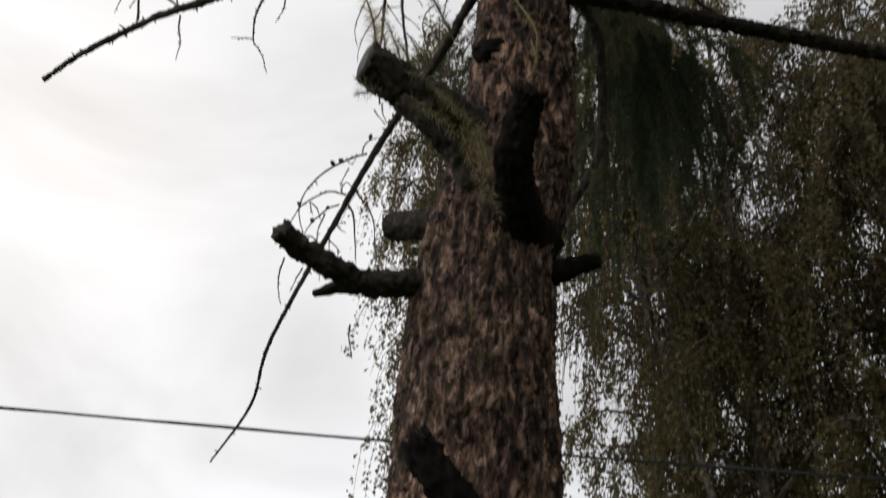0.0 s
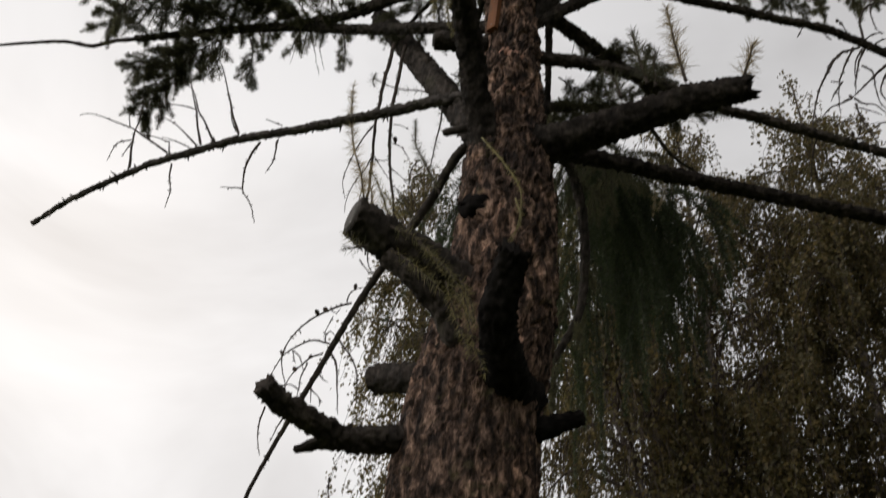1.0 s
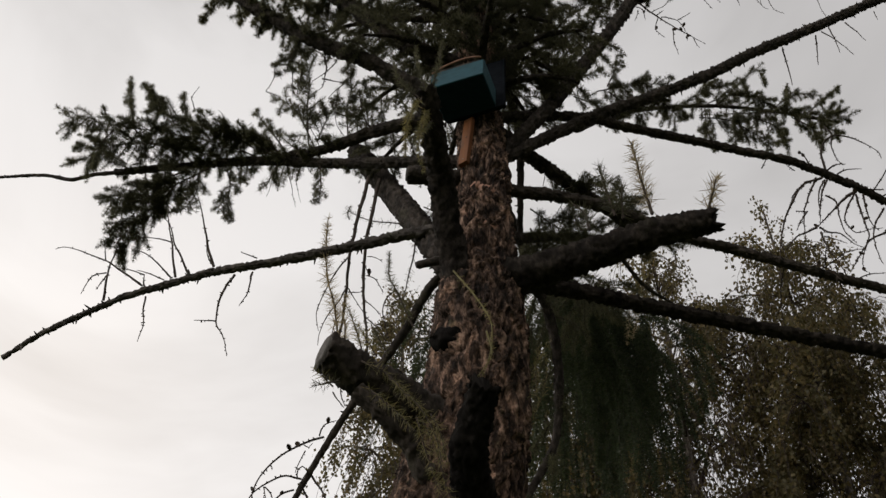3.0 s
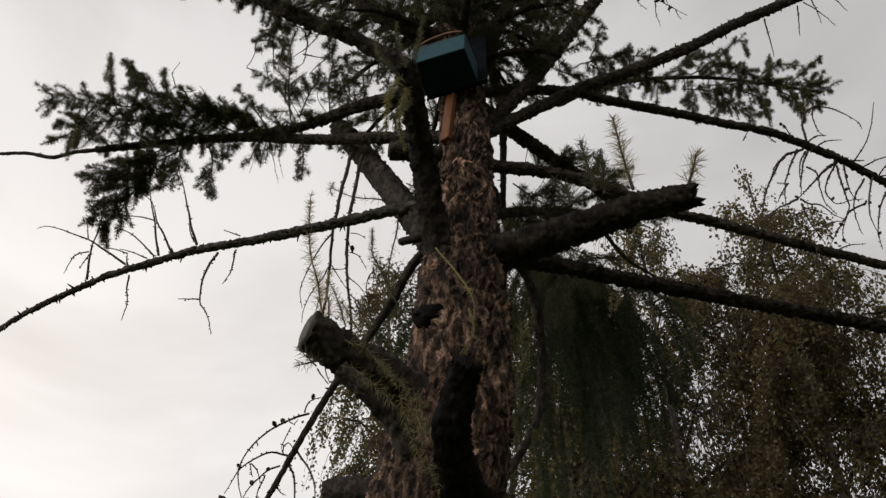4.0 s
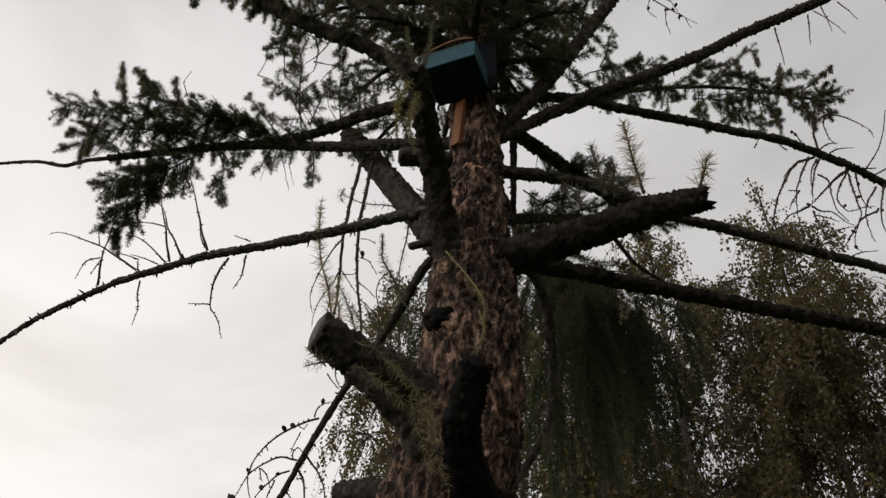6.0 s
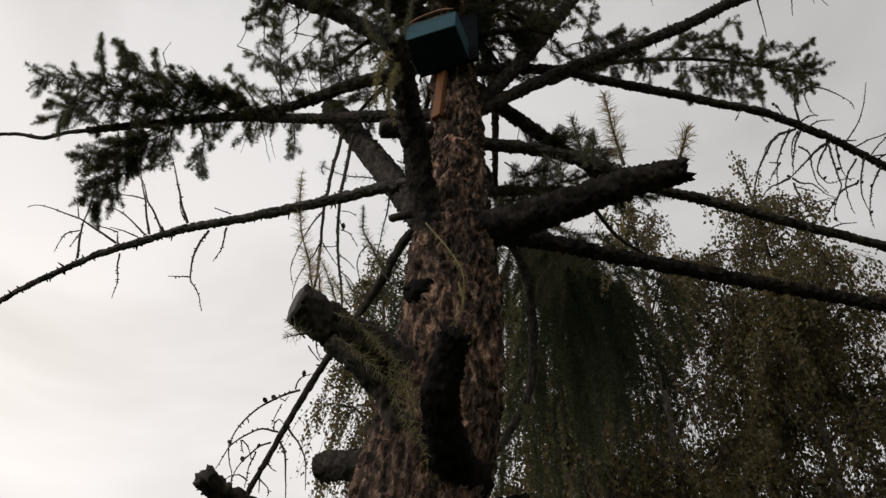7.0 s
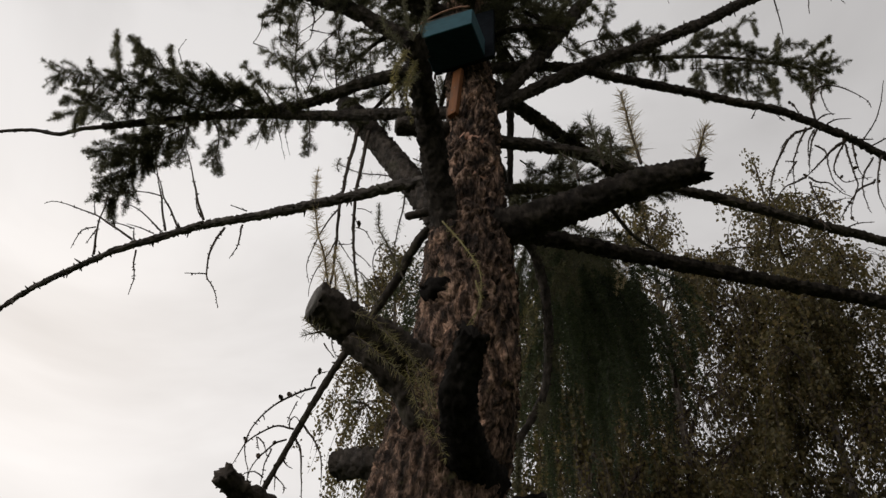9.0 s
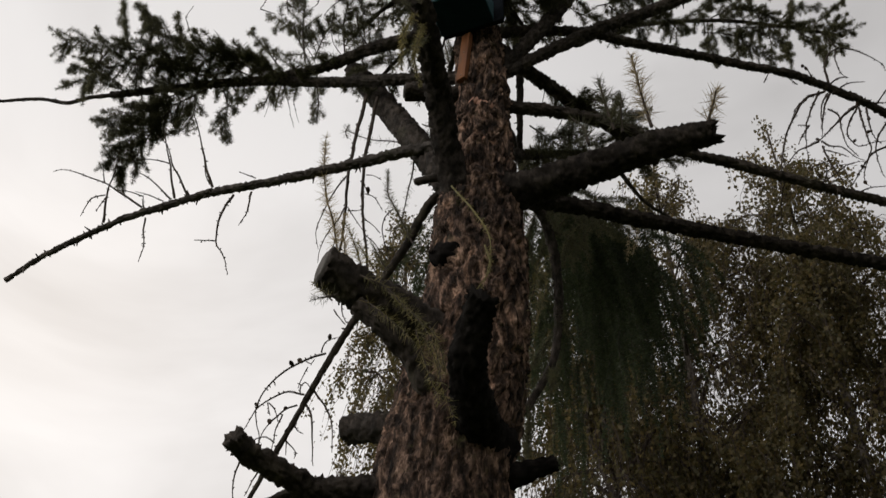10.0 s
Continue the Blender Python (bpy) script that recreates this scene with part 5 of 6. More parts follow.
twig(steep_right, [(0.998, 2.680, 6.906), (1.099, 2.690, 7.029), (1.155, 2.700, 7.175)], 0.0024, 0.0014, seed=621, spur=45, wob=0.004)
twig(thin_right, [(1.424, 2.840, 7.646), (1.450, 2.850, 7.522), (1.525, 2.860, 7.430)], 0.0034, 0.0014, seed=622, spur=45, wob=0.004)
twig(thin_right, [(1.402, 2.840, 7.631), (1.415, 2.850, 7.465), (1.457, 2.860, 7.333)], 0.0034, 0.0014, seed=623, spur=45, wob=0.004)
twig(thin_right, [(1.353, 2.840, 7.572), (1.396, 2.850, 7.507), (1.471, 2.860, 7.486)], 0.0030, 0.0014, seed=624, spur=45, wob=0.004)
twig(thin_right, [(1.519, 2.840, 7.707), (1.552, 2.860, 7.655)], 0.0028, 0.0014, seed=625, spur=45, wob=0.004)
twig(thin_right, [(1.575, 2.840, 7.723), (1.624, 2.850, 7.626), (1.638, 2.860, 7.391)], 0.0034, 0.0014, seed=626, spur=45, wob=0.004)
twig(thin_right, [(1.685, 2.840, 7.786), (1.719, 2.850, 7.584), (1.778, 2.860, 7.393)], 0.0036, 0.0014, seed=627, spur=45, wob=0.004)
twig(thin_right, [(1.840, 2.840, 7.927), (1.795, 2.847, 7.607), (1.770, 2.853, 7.393), (1.807, 2.860, 7.352)], 0.0036, 0.0014, seed=628, spur=45, wob=0.004)
twig(thin_right, [(1.847, 2.840, 7.896), (1.828, 2.847, 7.493), (1.834, 2.853, 7.340), (1.896, 2.860, 7.305)], 0.0036, 0.0014, seed=629, spur=45, wob=0.004)
twig(thin_right, [(1.901, 2.840, 7.897), (1.891, 2.850, 7.544), (1.956, 2.860, 7.508)], 0.0034, 0.0014, seed=630, spur=45, wob=0.004)
twig(thin_right, [(1.724, 2.840, 7.817), (1.795, 2.850, 7.763), (1.800, 2.860, 7.650)], 0.0030, 0.0014, seed=631, spur=45, wob=0.004)
twig(thin_right, [(2.342, 2.960, 8.297), (2.243, 2.960, 7.849), (2.217, 2.960, 7.642), (2.215, 2.960, 7.472)], 0.0036, 0.0014, seed=632, spur=45, wob=0.004)
twig(thin_right, [(2.246, 2.960, 7.834), (2.328, 2.960, 7.790)], 0.0022, 0.0014, seed=633, spur=45, wob=0.004)
twig(thin_right, [(2.177, 2.960, 8.228), (2.203, 2.960, 7.987), (2.253, 2.960, 7.941)], 0.0032, 0.0014, seed=634, spur=45, wob=0.004)
twig(thin_right, [(2.234, 2.960, 8.229), (2.269, 2.960, 8.035), (2.322, 2.960, 7.973)], 0.0032, 0.0014, seed=635, spur=45, wob=0.004)
twig(thin_right, [(2.346, 2.960, 8.230), (2.350, 2.960, 7.974), (2.360, 2.960, 7.875)], 0.0030, 0.0014, seed=636, spur=45, wob=0.004)
twig(thin_right, [(2.411, 2.960, 8.264), (2.432, 2.960, 7.975), (2.456, 2.960, 7.889)], 0.0030, 0.0014, seed=637, spur=45, wob=0.004)
twig(rising_right, [(1.802, 2.880, 6.900), (1.783, 2.880, 6.664), (1.767, 2.880, 6.475)], 0.0052, 0.0020, seed=638, spur=20, wob=0.004)
twig(rising_right, [(2.036, 2.880, 7.065), (2.001, 2.880, 6.879), (1.968, 2.880, 6.714)], 0.0050, 0.0020, seed=639, spur=20, wob=0.004)
twig(rising_right, [(2.083, 2.880, 7.117), (2.151, 2.880, 7.005), (2.205, 2.880, 6.835)], 0.0040, 0.0016, seed=640, spur=20, wob=0.004)
twig(rising_right, [(2.138, 2.880, 7.162), (2.139, 2.880, 7.004), (2.130, 2.880, 6.862)], 0.0046, 0.0018, seed=641, spur=20, wob=0.004)
twig(rising_right, [(2.258, 2.880, 7.243), (2.295, 2.880, 7.134), (2.325, 2.880, 7.028)], 0.0044, 0.0018, seed=642, spur=20, wob=0.004)
twig(rising_right, [(2.592, 2.880, 7.516), (2.576, 2.880, 7.350), (2.549, 2.880, 7.185)], 0.0046, 0.0018, seed=643, spur=20, wob=0.004)
twig(rising_right, [(2.644, 2.880, 7.560), (2.640, 2.880, 7.433), (2.626, 2.880, 7.310)], 0.0046, 0.0018, seed=644, spur=20, wob=0.004)
twig(rising_right, [(2.479, 2.880, 7.403), (2.470, 2.880, 7.289)], 0.0030, 0.0014, seed=645, spur=20, wob=0.004)
twig(rising_right, [(2.461, 2.880, 7.500), (2.487, 2.880, 7.586)], 0.0080, 0.0070, seed=646, spur=20, wob=0.004)
twig(rising_right, [(1.691, 2.880, 6.910), (1.707, 2.880, 6.967)], 0.0080, 0.0070, seed=647, spur=20, wob=0.004)
# curved cone twigs under and over the arching branch
coned(twig(arch_right, [(1.894, 3.176, 6.016), (1.771, 3.169, 5.936), (1.682, 3.162, 5.780), (1.603, 3.155, 5.613), (1.545, 3.148, 5.438), (1.517, 3.141, 5.334), (1.484, 3.134, 5.203), (1.464, 3.126, 5.063)], 0.0073, 0.0016, seed=56, spur=70, wob=0.004), arch_right, (0.12,), 56)
twig(arch_right, [(1.855, 3.166, 6.000), (1.765, 3.153, 5.807), (1.710, 3.141, 5.667), (1.673, 3.128, 5.516), (1.652, 3.116, 5.388)], 0.0062, 0.0016, seed=57, spur=70, wob=0.004)
twig(arch_right, [(1.923, 3.185, 6.010), (1.862, 3.169, 5.884), (1.812, 3.152, 5.737), (1.764, 3.135, 5.561)], 0.0065, 0.0016, seed=58, spur=70, wob=0.004)
twig(arch_right, [(1.907, 3.181, 6.004), (1.858, 3.164, 5.915), (1.815, 3.148, 5.783), (1.777, 3.131, 5.623)], 0.0052, 0.0016, seed=59, spur=70, wob=0.004)
coned(twig(arch_right, [(2.083, 3.234, 5.981), (2.006, 3.222, 5.907), (1.892, 3.209, 5.762), (1.797, 3.197, 5.640), (1.767, 3.184, 5.593)], 0.0097, 0.0016, seed=60, spur=70, wob=0.004), arch_right, (0.05, 0.97), 60)
twig(arch_right, [(1.757, 3.166, 5.569), (1.670, 3.149, 5.501), (1.600, 3.133, 5.430), (1.538, 3.116, 5.321)], 0.0060, 0.0016, seed=61, spur=70, wob=0.004)
twig(arch_right, [(1.776, 3.171, 5.582), (1.801, 3.159, 5.526), (1.854, 3.146, 5.504), (1.897, 3.134, 5.411), (1.924, 3.121, 5.373)], 0.0052, 0.0016, seed=62, spur=70, wob=0.004)
twig(arch_right, [(1.773, 3.173, 5.542), (1.769, 3.156, 5.394), (1.784, 3.140, 5.266), (1.790, 3.123, 5.173)], 0.0057, 0.0016, seed=63, spur=70, wob=0.004)
twig(arch_right, [(1.784, 3.178, 5.517), (1.825, 3.153, 5.463), (1.856, 3.128, 5.410)], 0.0039, 0.0016, seed=64, spur=70, wob=0.004)
twig(arch_right, [(1.877, 3.182, 5.866), (1.911, 3.169, 5.798), (1.890, 3.157, 5.660), (1.879, 3.144, 5.527), (1.908, 3.132, 5.417)], 0.0052, 0.0016, seed=65, spur=70, wob=0.004)
coned(twig(arch_right, [(2.063, 3.231, 5.948), (2.000, 3.223, 5.836), (1.952, 3.214, 5.718), (1.946, 3.206, 5.640), (1.970, 3.198, 5.580), (2.034, 3.189, 5.597), (2.106, 3.181, 5.606)], 0.0060, 0.0016, seed=66, spur=70, wob=0.004), arch_right, (0.7,), 66)
coned(twig(arch_right, [(2.076, 3.234, 5.953), (2.058, 3.226, 5.807), (2.047, 3.218, 5.675), (2.031, 3.209, 5.564), (1.961, 3.201, 5.422), (1.927, 3.193, 5.303), (1.934, 3.184, 5.263)], 0.0062, 0.0016, seed=67, spur=70, wob=0.004), arch_right, (0.8, 0.98), 67)
coned(twig(arch_right, [(2.123, 3.247, 5.971), (2.093, 3.230, 5.814), (2.076, 3.213, 5.688), (2.089, 3.197, 5.600)], 0.0060, 0.0016, seed=68, spur=70, wob=0.004), arch_right, (0.4, 0.65), 68)
twig(arch_right, [(2.224, 3.280, 5.901), (2.128, 3.268, 5.741), (2.077, 3.255, 5.588), (2.060, 3.243, 5.443), (2.058, 3.230, 5.381)], 0.0057, 0.0016, seed=69, spur=70, wob=0.004)
coned(twig(arch_right, [(2.171, 3.280, 5.689), (2.059, 3.268, 5.603), (1.983, 3.255, 5.487), (1.906, 3.243, 5.359), (1.867, 3.230, 5.297)], 0.0062, 0.0016, seed=70, spur=70, wob=0.004), arch_right, (0.02, 0.75), 70)
twig(arch_right, [(1.936, 3.184, 6.093), (1.946, 3.176, 6.238), (1.987, 3.169, 6.350), (2.058, 3.162, 6.414), (2.141, 3.155, 6.385), (2.209, 3.148, 6.306), (2.245, 3.141, 6.237), (2.241, 3.134, 6.158)], 0.0075, 0.0016, seed=71, spur=70, wob=0.004)
twig(arch_right, [(2.059, 3.194, 6.452), (2.018, 3.177, 6.302), (2.012, 3.161, 6.179), (2.021, 3.144, 6.098)], 0.0049, 0.0016, seed=72, spur=70, wob=0.004)
twig(arch_right, [(2.035, 3.182, 6.537), (2.039, 3.157, 6.436), (2.038, 3.132, 6.367)], 0.0044, 0.0016, seed=73, spur=70, wob=0.004)
coned(twig(arch_right, [(1.943, 3.185, 6.096), (1.986, 3.160, 6.119), (2.027, 3.135, 6.089)], 0.0055, 0.0016, seed=74, spur=70, wob=0.004), arch_right, (0.35,), 74)
twig(arch_right, [(2.003, 3.203, 6.094), (2.055, 3.178, 6.108), (2.118, 3.153, 6.079)], 0.0047, 0.0016, seed=75, spur=70, wob=0.004)
coned(twig(arch_right, [(1.841, 3.155, 6.097), (1.828, 3.139, 6.131), (1.806, 3.122, 6.154), (1.781, 3.105, 6.158)], 0.0047, 0.0016, seed=76, spur=70, wob=0.004), arch_right, (0.6, 0.98), 76)
twig(arch_right, [(2.182, 3.259, 6.036), (2.227, 3.209, 5.974)], 0.0059, 0.0016, seed=77, spur=70, wob=0.004)
twig(arch_right, [(1.900, 3.234, 5.265), (1.955, 3.209, 5.277), (2.021, 3.184, 5.259)], 0.0039, 0.0016, seed=78, spur=70, wob=0.004)
twig(arch_right, [(1.761, 3.145, 5.894), (1.685, 3.120, 5.795), (1.635, 3.095, 5.690)], 0.0044, 0.0016, seed=79, spur=70, wob=0.004)
twig(arch_right, [(1.731, 3.150, 5.680), (1.662, 3.125, 5.561), (1.615, 3.100, 5.455)], 0.0044, 0.0016, seed=80, spur=70, wob=0.004)
twig(arch_right, [(1.663, 3.131, 5.656), (1.693, 3.081, 5.589)], 0.0026, 0.0016, seed=81, spur=70, wob=0.004)
twig(arch_right, [(1.524, 3.105, 5.385), (1.507, 3.080, 5.262), (1.500, 3.055, 5.187)], 0.0039, 0.0016, seed=82, spur=70, wob=0.004)
coned(twig(arch_right, [(2.279, 3.280, 5.921), (2.200, 3.263, 5.738), (2.147, 3.247, 5.548), (2.137, 3.230, 5.369)], 0.0060, 0.0016, seed=83, spur=70, wob=0.004), arch_right, (0.5,), 83)
coned(twig(arch_right, [(2.341, 3.280, 5.834), (2.245, 3.263, 5.672), (2.156, 3.247, 5.452), (2.120, 3.230, 5.276)], 0.0060, 0.0016, seed=84, spur=70, wob=0.004), arch_right, (0.4, 0.8), 84)
twig(arch_right, [(1.536, 3.080, 5.951), (1.559, 3.055, 5.991), (1.563, 3.030, 5.983)], 0.0039, 0.0016, seed=85, spur=70, wob=0.004)
twig(arch_right, [(1.733, 3.129, 6.009), (1.673, 3.079, 5.992)], 0.0039, 0.0016, seed=86, spur=70, wob=0.004)

# young shoots on the stubs
for k, line in enumerate(([(0.660, 2.250, 4.472), (0.640, 2.240, 4.668), (0.622, 2.220, 4.885)],
                          [(0.540, 2.320, 4.540), (0.516, 2.310, 4.685), (0.498, 2.300, 4.827)],
                          [(0.570, 2.320, 4.524), (0.568, 2.310, 4.615), (0.580, 2.300, 4.710)],
                          [(0.847, 2.200, 4.432), (0.876, 2.190, 4.521), (0.903, 2.180, 4.613)],
                          [(0.445, 2.360, 4.501), (0.439, 2.400, 4.654), (0.398, 2.400, 4.707)])):
    sprout(right_stub, line, k, M_DRY if k in (0, 3) else M_NEEDLE, num=12, size=0.072, width=0.0030, r=0.007)
for k, line in enumerate(([(-0.230, 2.220, 3.594), (-0.135, 2.150, 3.438), (-0.081, 2.120, 3.314), (-0.055, 2.100, 3.204)],
                          [(-0.285, 2.150, 3.496), (-0.195, 2.120, 3.389), (-0.126, 2.100, 3.296)],
                          [(-0.364, 2.120, 3.489), (-0.400, 2.100, 3.459), (-0.426, 2.080, 3.430)],
                          [(-0.311, 2.150, 3.596), (-0.222, 2.140, 3.533), (-0.147, 2.100, 3.395)],
                          [(-0.122, 2.200, 3.426), (-0.076, 2.180, 3.310), (-0.048, 2.180, 3.205), (-0.014, 2.180, 3.107)],
                          [(-0.139, 2.200, 3.436), (-0.103, 2.170, 3.291), (-0.060, 2.160, 3.153)],
                          [(-0.100, 2.220, 3.465), (-0.066, 2.200, 3.376), (-0.046, 2.190, 3.270)],
                          [(-0.378, 2.120, 3.467), (-0.406, 2.120, 3.498), (-0.434, 2.100, 3.512)])):
    sprout(left_stub, line, 20 + k, M_YELLOW if k != 2 else M_NEEDLE, num=9, size=0.038, width=0.0018)
sprout(left_stub, [(-0.489, 2.740, 4.212), (-0.538, 2.740, 4.441), (-0.574, 2.740, 4.552), (-0.601, 2.740, 4.679), (-0.620, 2.740, 4.825), (-0.633, 2.740, 4.979)], 30, M_DRY, num=15, size=0.058, width=0.0026, r=0.005, spacing=0.02, label='dry upright shoot')
sprout(left_stub, [(-0.467, 2.740, 4.212), (-0.479, 2.740, 4.315), (-0.495, 2.740, 4.399), (-0.494, 2.740, 4.487)], 31, M_DRY, num=10, size=0.045, width=0.0024, r=0.004, label='dry upright shoot')
sprout(left_stub, [(-0.400, 2.740, 4.195), (-0.432, 2.740, 4.296), (-0.463, 2.740, 4.379), (-0.488, 2.740, 4.432)], 32, M_YELLOW, num=12, size=0.042, width=0.0022, r=0.003)
sprout(left_stub, [(-0.340, 2.740, 4.167), (-0.392, 2.740, 4.256), (-0.428, 2.740, 4.327)], 33, M_YELLOW, num=12, size=0.04, width=0.0022, r=0.003)
sprout(left_stub, [(-0.297, 2.740, 4.169), (-0.350, 2.740, 4.278), (-0.377, 2.740, 4.329)], 34, M_NEEDLE, num=12, size=0.04, width=0.0022, r=0.003)
sprout(sawn_limb, [(-0.213, 2.720, 4.315), (-0.256, 2.720, 4.420), (-0.302, 2.720, 4.529), (-0.330, 2.720, 4.596), (-0.340, 2.720, 4.738)], 40, M_NEEDLE, num=16, size=0.04, width=0.0022, r=0.0045)
sprout(sawn_limb, [(-0.237, 2.720, 4.847), (-0.238, 2.720, 4.730), (-0.250, 2.720, 4.611), (-0.258, 2.720, 4.497), (-0.265, 2.720, 4.430)], 41, M_NEEDLE, num=5, size=0.03, width=0.0022, r=0.0042, spacing=0.022)
sprout(sawn_limb, [(-0.305, 2.850, 5.089), (-0.375, 2.850, 5.100), (-0.444, 2.850, 5.104), (-0.507, 2.850, 5.129), (-0.567, 2.850, 5.168)], 42, M_NEEDLE, num=6, size=0.032, width=0.0024, r=0.0036, spacing=0.02)
sprout(sawn_limb, [(-0.561, 2.850, 5.113), (-0.575, 2.850, 5.161), (-0.566, 2.850, 5.203)], 43, M_NEEDLE, num=14, size=0.034, width=0.0022, r=0.003)
sprout(sawn_limb, [(-0.206, 2.600, 4.908), (-0.165, 2.600, 4.884), (-0.144, 2.600, 4.859)], 44, M_NEEDLE, num=10, size=0.036, width=0.0022, r=0.003)
for k, line in enumerate(([(-0.185, 1.930, 4.743), (-0.220, 1.920, 4.888), (-0.243, 1.900, 5.024)], [(-0.170, 1.930, 4.744), (-0.147, 1.920, 4.932), (-0.141, 1.900, 5.072)],
                          [(-0.199, 1.930, 4.704), (-0.240, 1.920, 4.537), (-0.236, 1.950, 4.373)], [(-0.157, 2.000, 4.663), (-0.217, 1.950, 4.476), (-0.259, 1.950, 4.372)],
                          [(-0.180, 1.980, 4.707), (-0.196, 1.950, 4.442), (-0.172, 2.000, 4.346)], [(-0.210, 1.930, 4.703), (-0.289, 1.920, 4.803), (-0.316, 1.900, 4.892)])):
    sprout(box_limb, line, 50 + k, M_YELLOW if k in (2, 4) else M_NEEDLE, num=18, size=0.026, width=0.0022, spacing=0.012)
for k, line in enumerate(([(-0.058, 2.300, 4.176), (0.022, 2.250, 3.995), (0.073, 2.220, 3.846), (0.071, 2.250, 3.738), (0.041, 2.300, 3.653)], 
                          [(0.059, 2.240, 3.828), (0.077, 2.240, 3.729), (0.035, 2.280, 3.669)])):
    sprout(trunk, line, 60 + k, M_YELLOW, num=6, size=0.020, width=0.0024, r=0.0034, stem_mat=M_YELLOW, label="yellow drooping shoot")
for k, line in enumerate(([(0.182, 2.500, 3.725), (0.230, 2.500, 3.863), (0.250, 2.520, 4.028)], [(0.211, 2.520, 3.671), (0.264, 2.540, 3.849), (0.283, 2.550, 4.003)], [(0.200, 2.520, 3.791), (0.224, 2.530, 3.929), (0.297, 2.560, 4.111)])):
    sprout(trunk, line, 80 + k, M_YELLOW, num=7, size=0.034, width=0.0014, r=0.0018, label="pale yellow shoot")
for k, line in enumerate(([(0.823, 3.500, 5.353), (0.812, 3.500, 5.186), (0.784, 3.500, 5.027)], [(0.848, 3.500, 5.312), (0.846, 3.500, 5.167), (0.816, 3.500, 5.067)])):
    sprout(back_right, line, 70 + k, M_DRY, num=14, size=0.035, label="rusty dead shoot")

# loose flakes of fresh bark on the trunk
def flake(at, w, h, turn, seed):
    buf = Buffer()
    c = Vector(at)
    x, r = trunk_at(c.z)
    out = (c - Vector((x, 2.55, c.z))).normalized()
    side = Vector((0, 0, 1)).cross(out).normalized()
    up = out.cross(side)
    c = Vector((x, 2.55, c.z)) + out * (r + 0.006)
    ring = []
    for k in range(14):
        a = 2 * math.pi * k / 14
        s = 1 + 0.35 * noise.noise(Vector((math.cos(a) * 2, math.sin(a) * 2, seed)))
        p, q = math.cos(a) * w * s, math.sin(a) * h * s
        p, q = p * math.cos(turn) - q * math.sin(turn), p * math.sin(turn) + q * math.cos(turn)
        ring.append(side * p + up * q)
    for lift in (-0.010, 0.001):
        for d in ring:
            buf.v.append(c + d * (1.0 if lift < 0 else 0.9) + out * (lift + 0.004 * noise.noise(d * 40 + c)))
    buf.v.append(c + out * 0.002)
    for k in range(14):
        k2 = (k + 1) % 14
        buf.f.append((k, k2, 14 + k2, 14 + k))
        buf.f.append((14 + k, 14 + k2, 28))
    part("bark_flake", buf, M_FLAKE, trunk, "fresh pinkish bark flake")


flake((0.058, 2.440, 4.845), 0.040, 0.024, -0.5, 1)
flake((0.081, 2.430, 4.612), 0.036, 0.022, -0.6, 2)
flake((0.007, 2.440, 4.878), 0.026, 0.02, 0.4, 3)

# ---- the blue feeding box on the trunk ----
feeder = empty("feeder_box", (-0.055, 2.335, 5.355))
tagged(feeder, "weathered blue wooden feeding box hung high on the trunk", "bird feeder")
TURN = Matrix.Translation((-0.055, 2.335, 5.355)) @ Matrix.Rotation(radians(-21.0), 4, "Z") @ Matrix.Scale(1.06, 4)


def board(name, size, at, mat, label="", bevel=0.003, tilt=0.0):
    buf = Buffer()
    box_mesh(buf, size, TURN @ Matrix.Translation(at) @ Matrix.Rotation(tilt, 4, "X"), bevel)
    return part(name, buf, mat, feeder, label, smooth=False)


board("floor_board", (0.226, 0.170, 0.012), (0, 0, 0.006), M_TEAL, "blue painted underside of the box with shade in its colour")
board("front_board", (0.232, 0.014, 0.112), (0, -0.083, 0.057), M_PAINT, "faded blue front board")
# Added near-black sheet; stands in for the dark behind the box, hides the trunk.
board("back_board", (0.262, 0.020, 0.380), (0.020, 0.098, 0.200), M_UNDER, "dark tall board added behind the box")
board("side_board", (0.014, 0.150, 0.124), (0.109, 0, 0.065), M_PAINT, "faded blue side board")
board("side_board", (0.014, 0.150, 0.124), (-0.109, 0, 0.065), M_PAINT)
hoop = Buffer()
tube(hoop, even(spline([TURN @ Vector(p) for p in ((-0.112, -0.094, 0.108), (-0.06, -0.096, 0.134), (0.0, -0.096, 0.150), (0.055, -0.094, 0.152), (0.104, -0.09, 0.138))], 8), 0.012), 0.0055, 0.004, 8, 0.1, 60)
part("bent_stick", hoop, M_FLAKE, feeder, "bent pale brown stick over the front edge")
slab = Buffer()
box_mesh(slab, (0.20, 0.012, 0.055), TURN @ Matrix.Translation((-0.005, -0.074, 0.118)), 0.005)
part("bark_strip", slab, M_LIMB, feeder, "strip of dark bark inside the front", smooth=False)
# the board that carries it, nailed to the side of the trunk
CARRY = Matrix.Translation((-0.034, 2.452, 5.19)) @ Matrix.Rotation(radians(-38.0), 4, "Z") @ Matrix.Rotation(radians(4.0), 4, "Y")
carry = Buffer()
box_mesh(carry, (0.046, 0.024, 0.32), CARRY, 0.003)
part("hanging_board", carry, M_BOARD, feeder, "orange pine board nailed to the trunk", smooth=False)
for dz in (-0.14, 0.02):
    nail = Buffer()
    tube(nail, [CARRY @ Vector((0.004, -0.011, dz)), CARRY @ Vector((0.004, -0.015, dz))], 0.004, 0.0035, 8)
    part("nail", nail, M_STEEL, feeder)

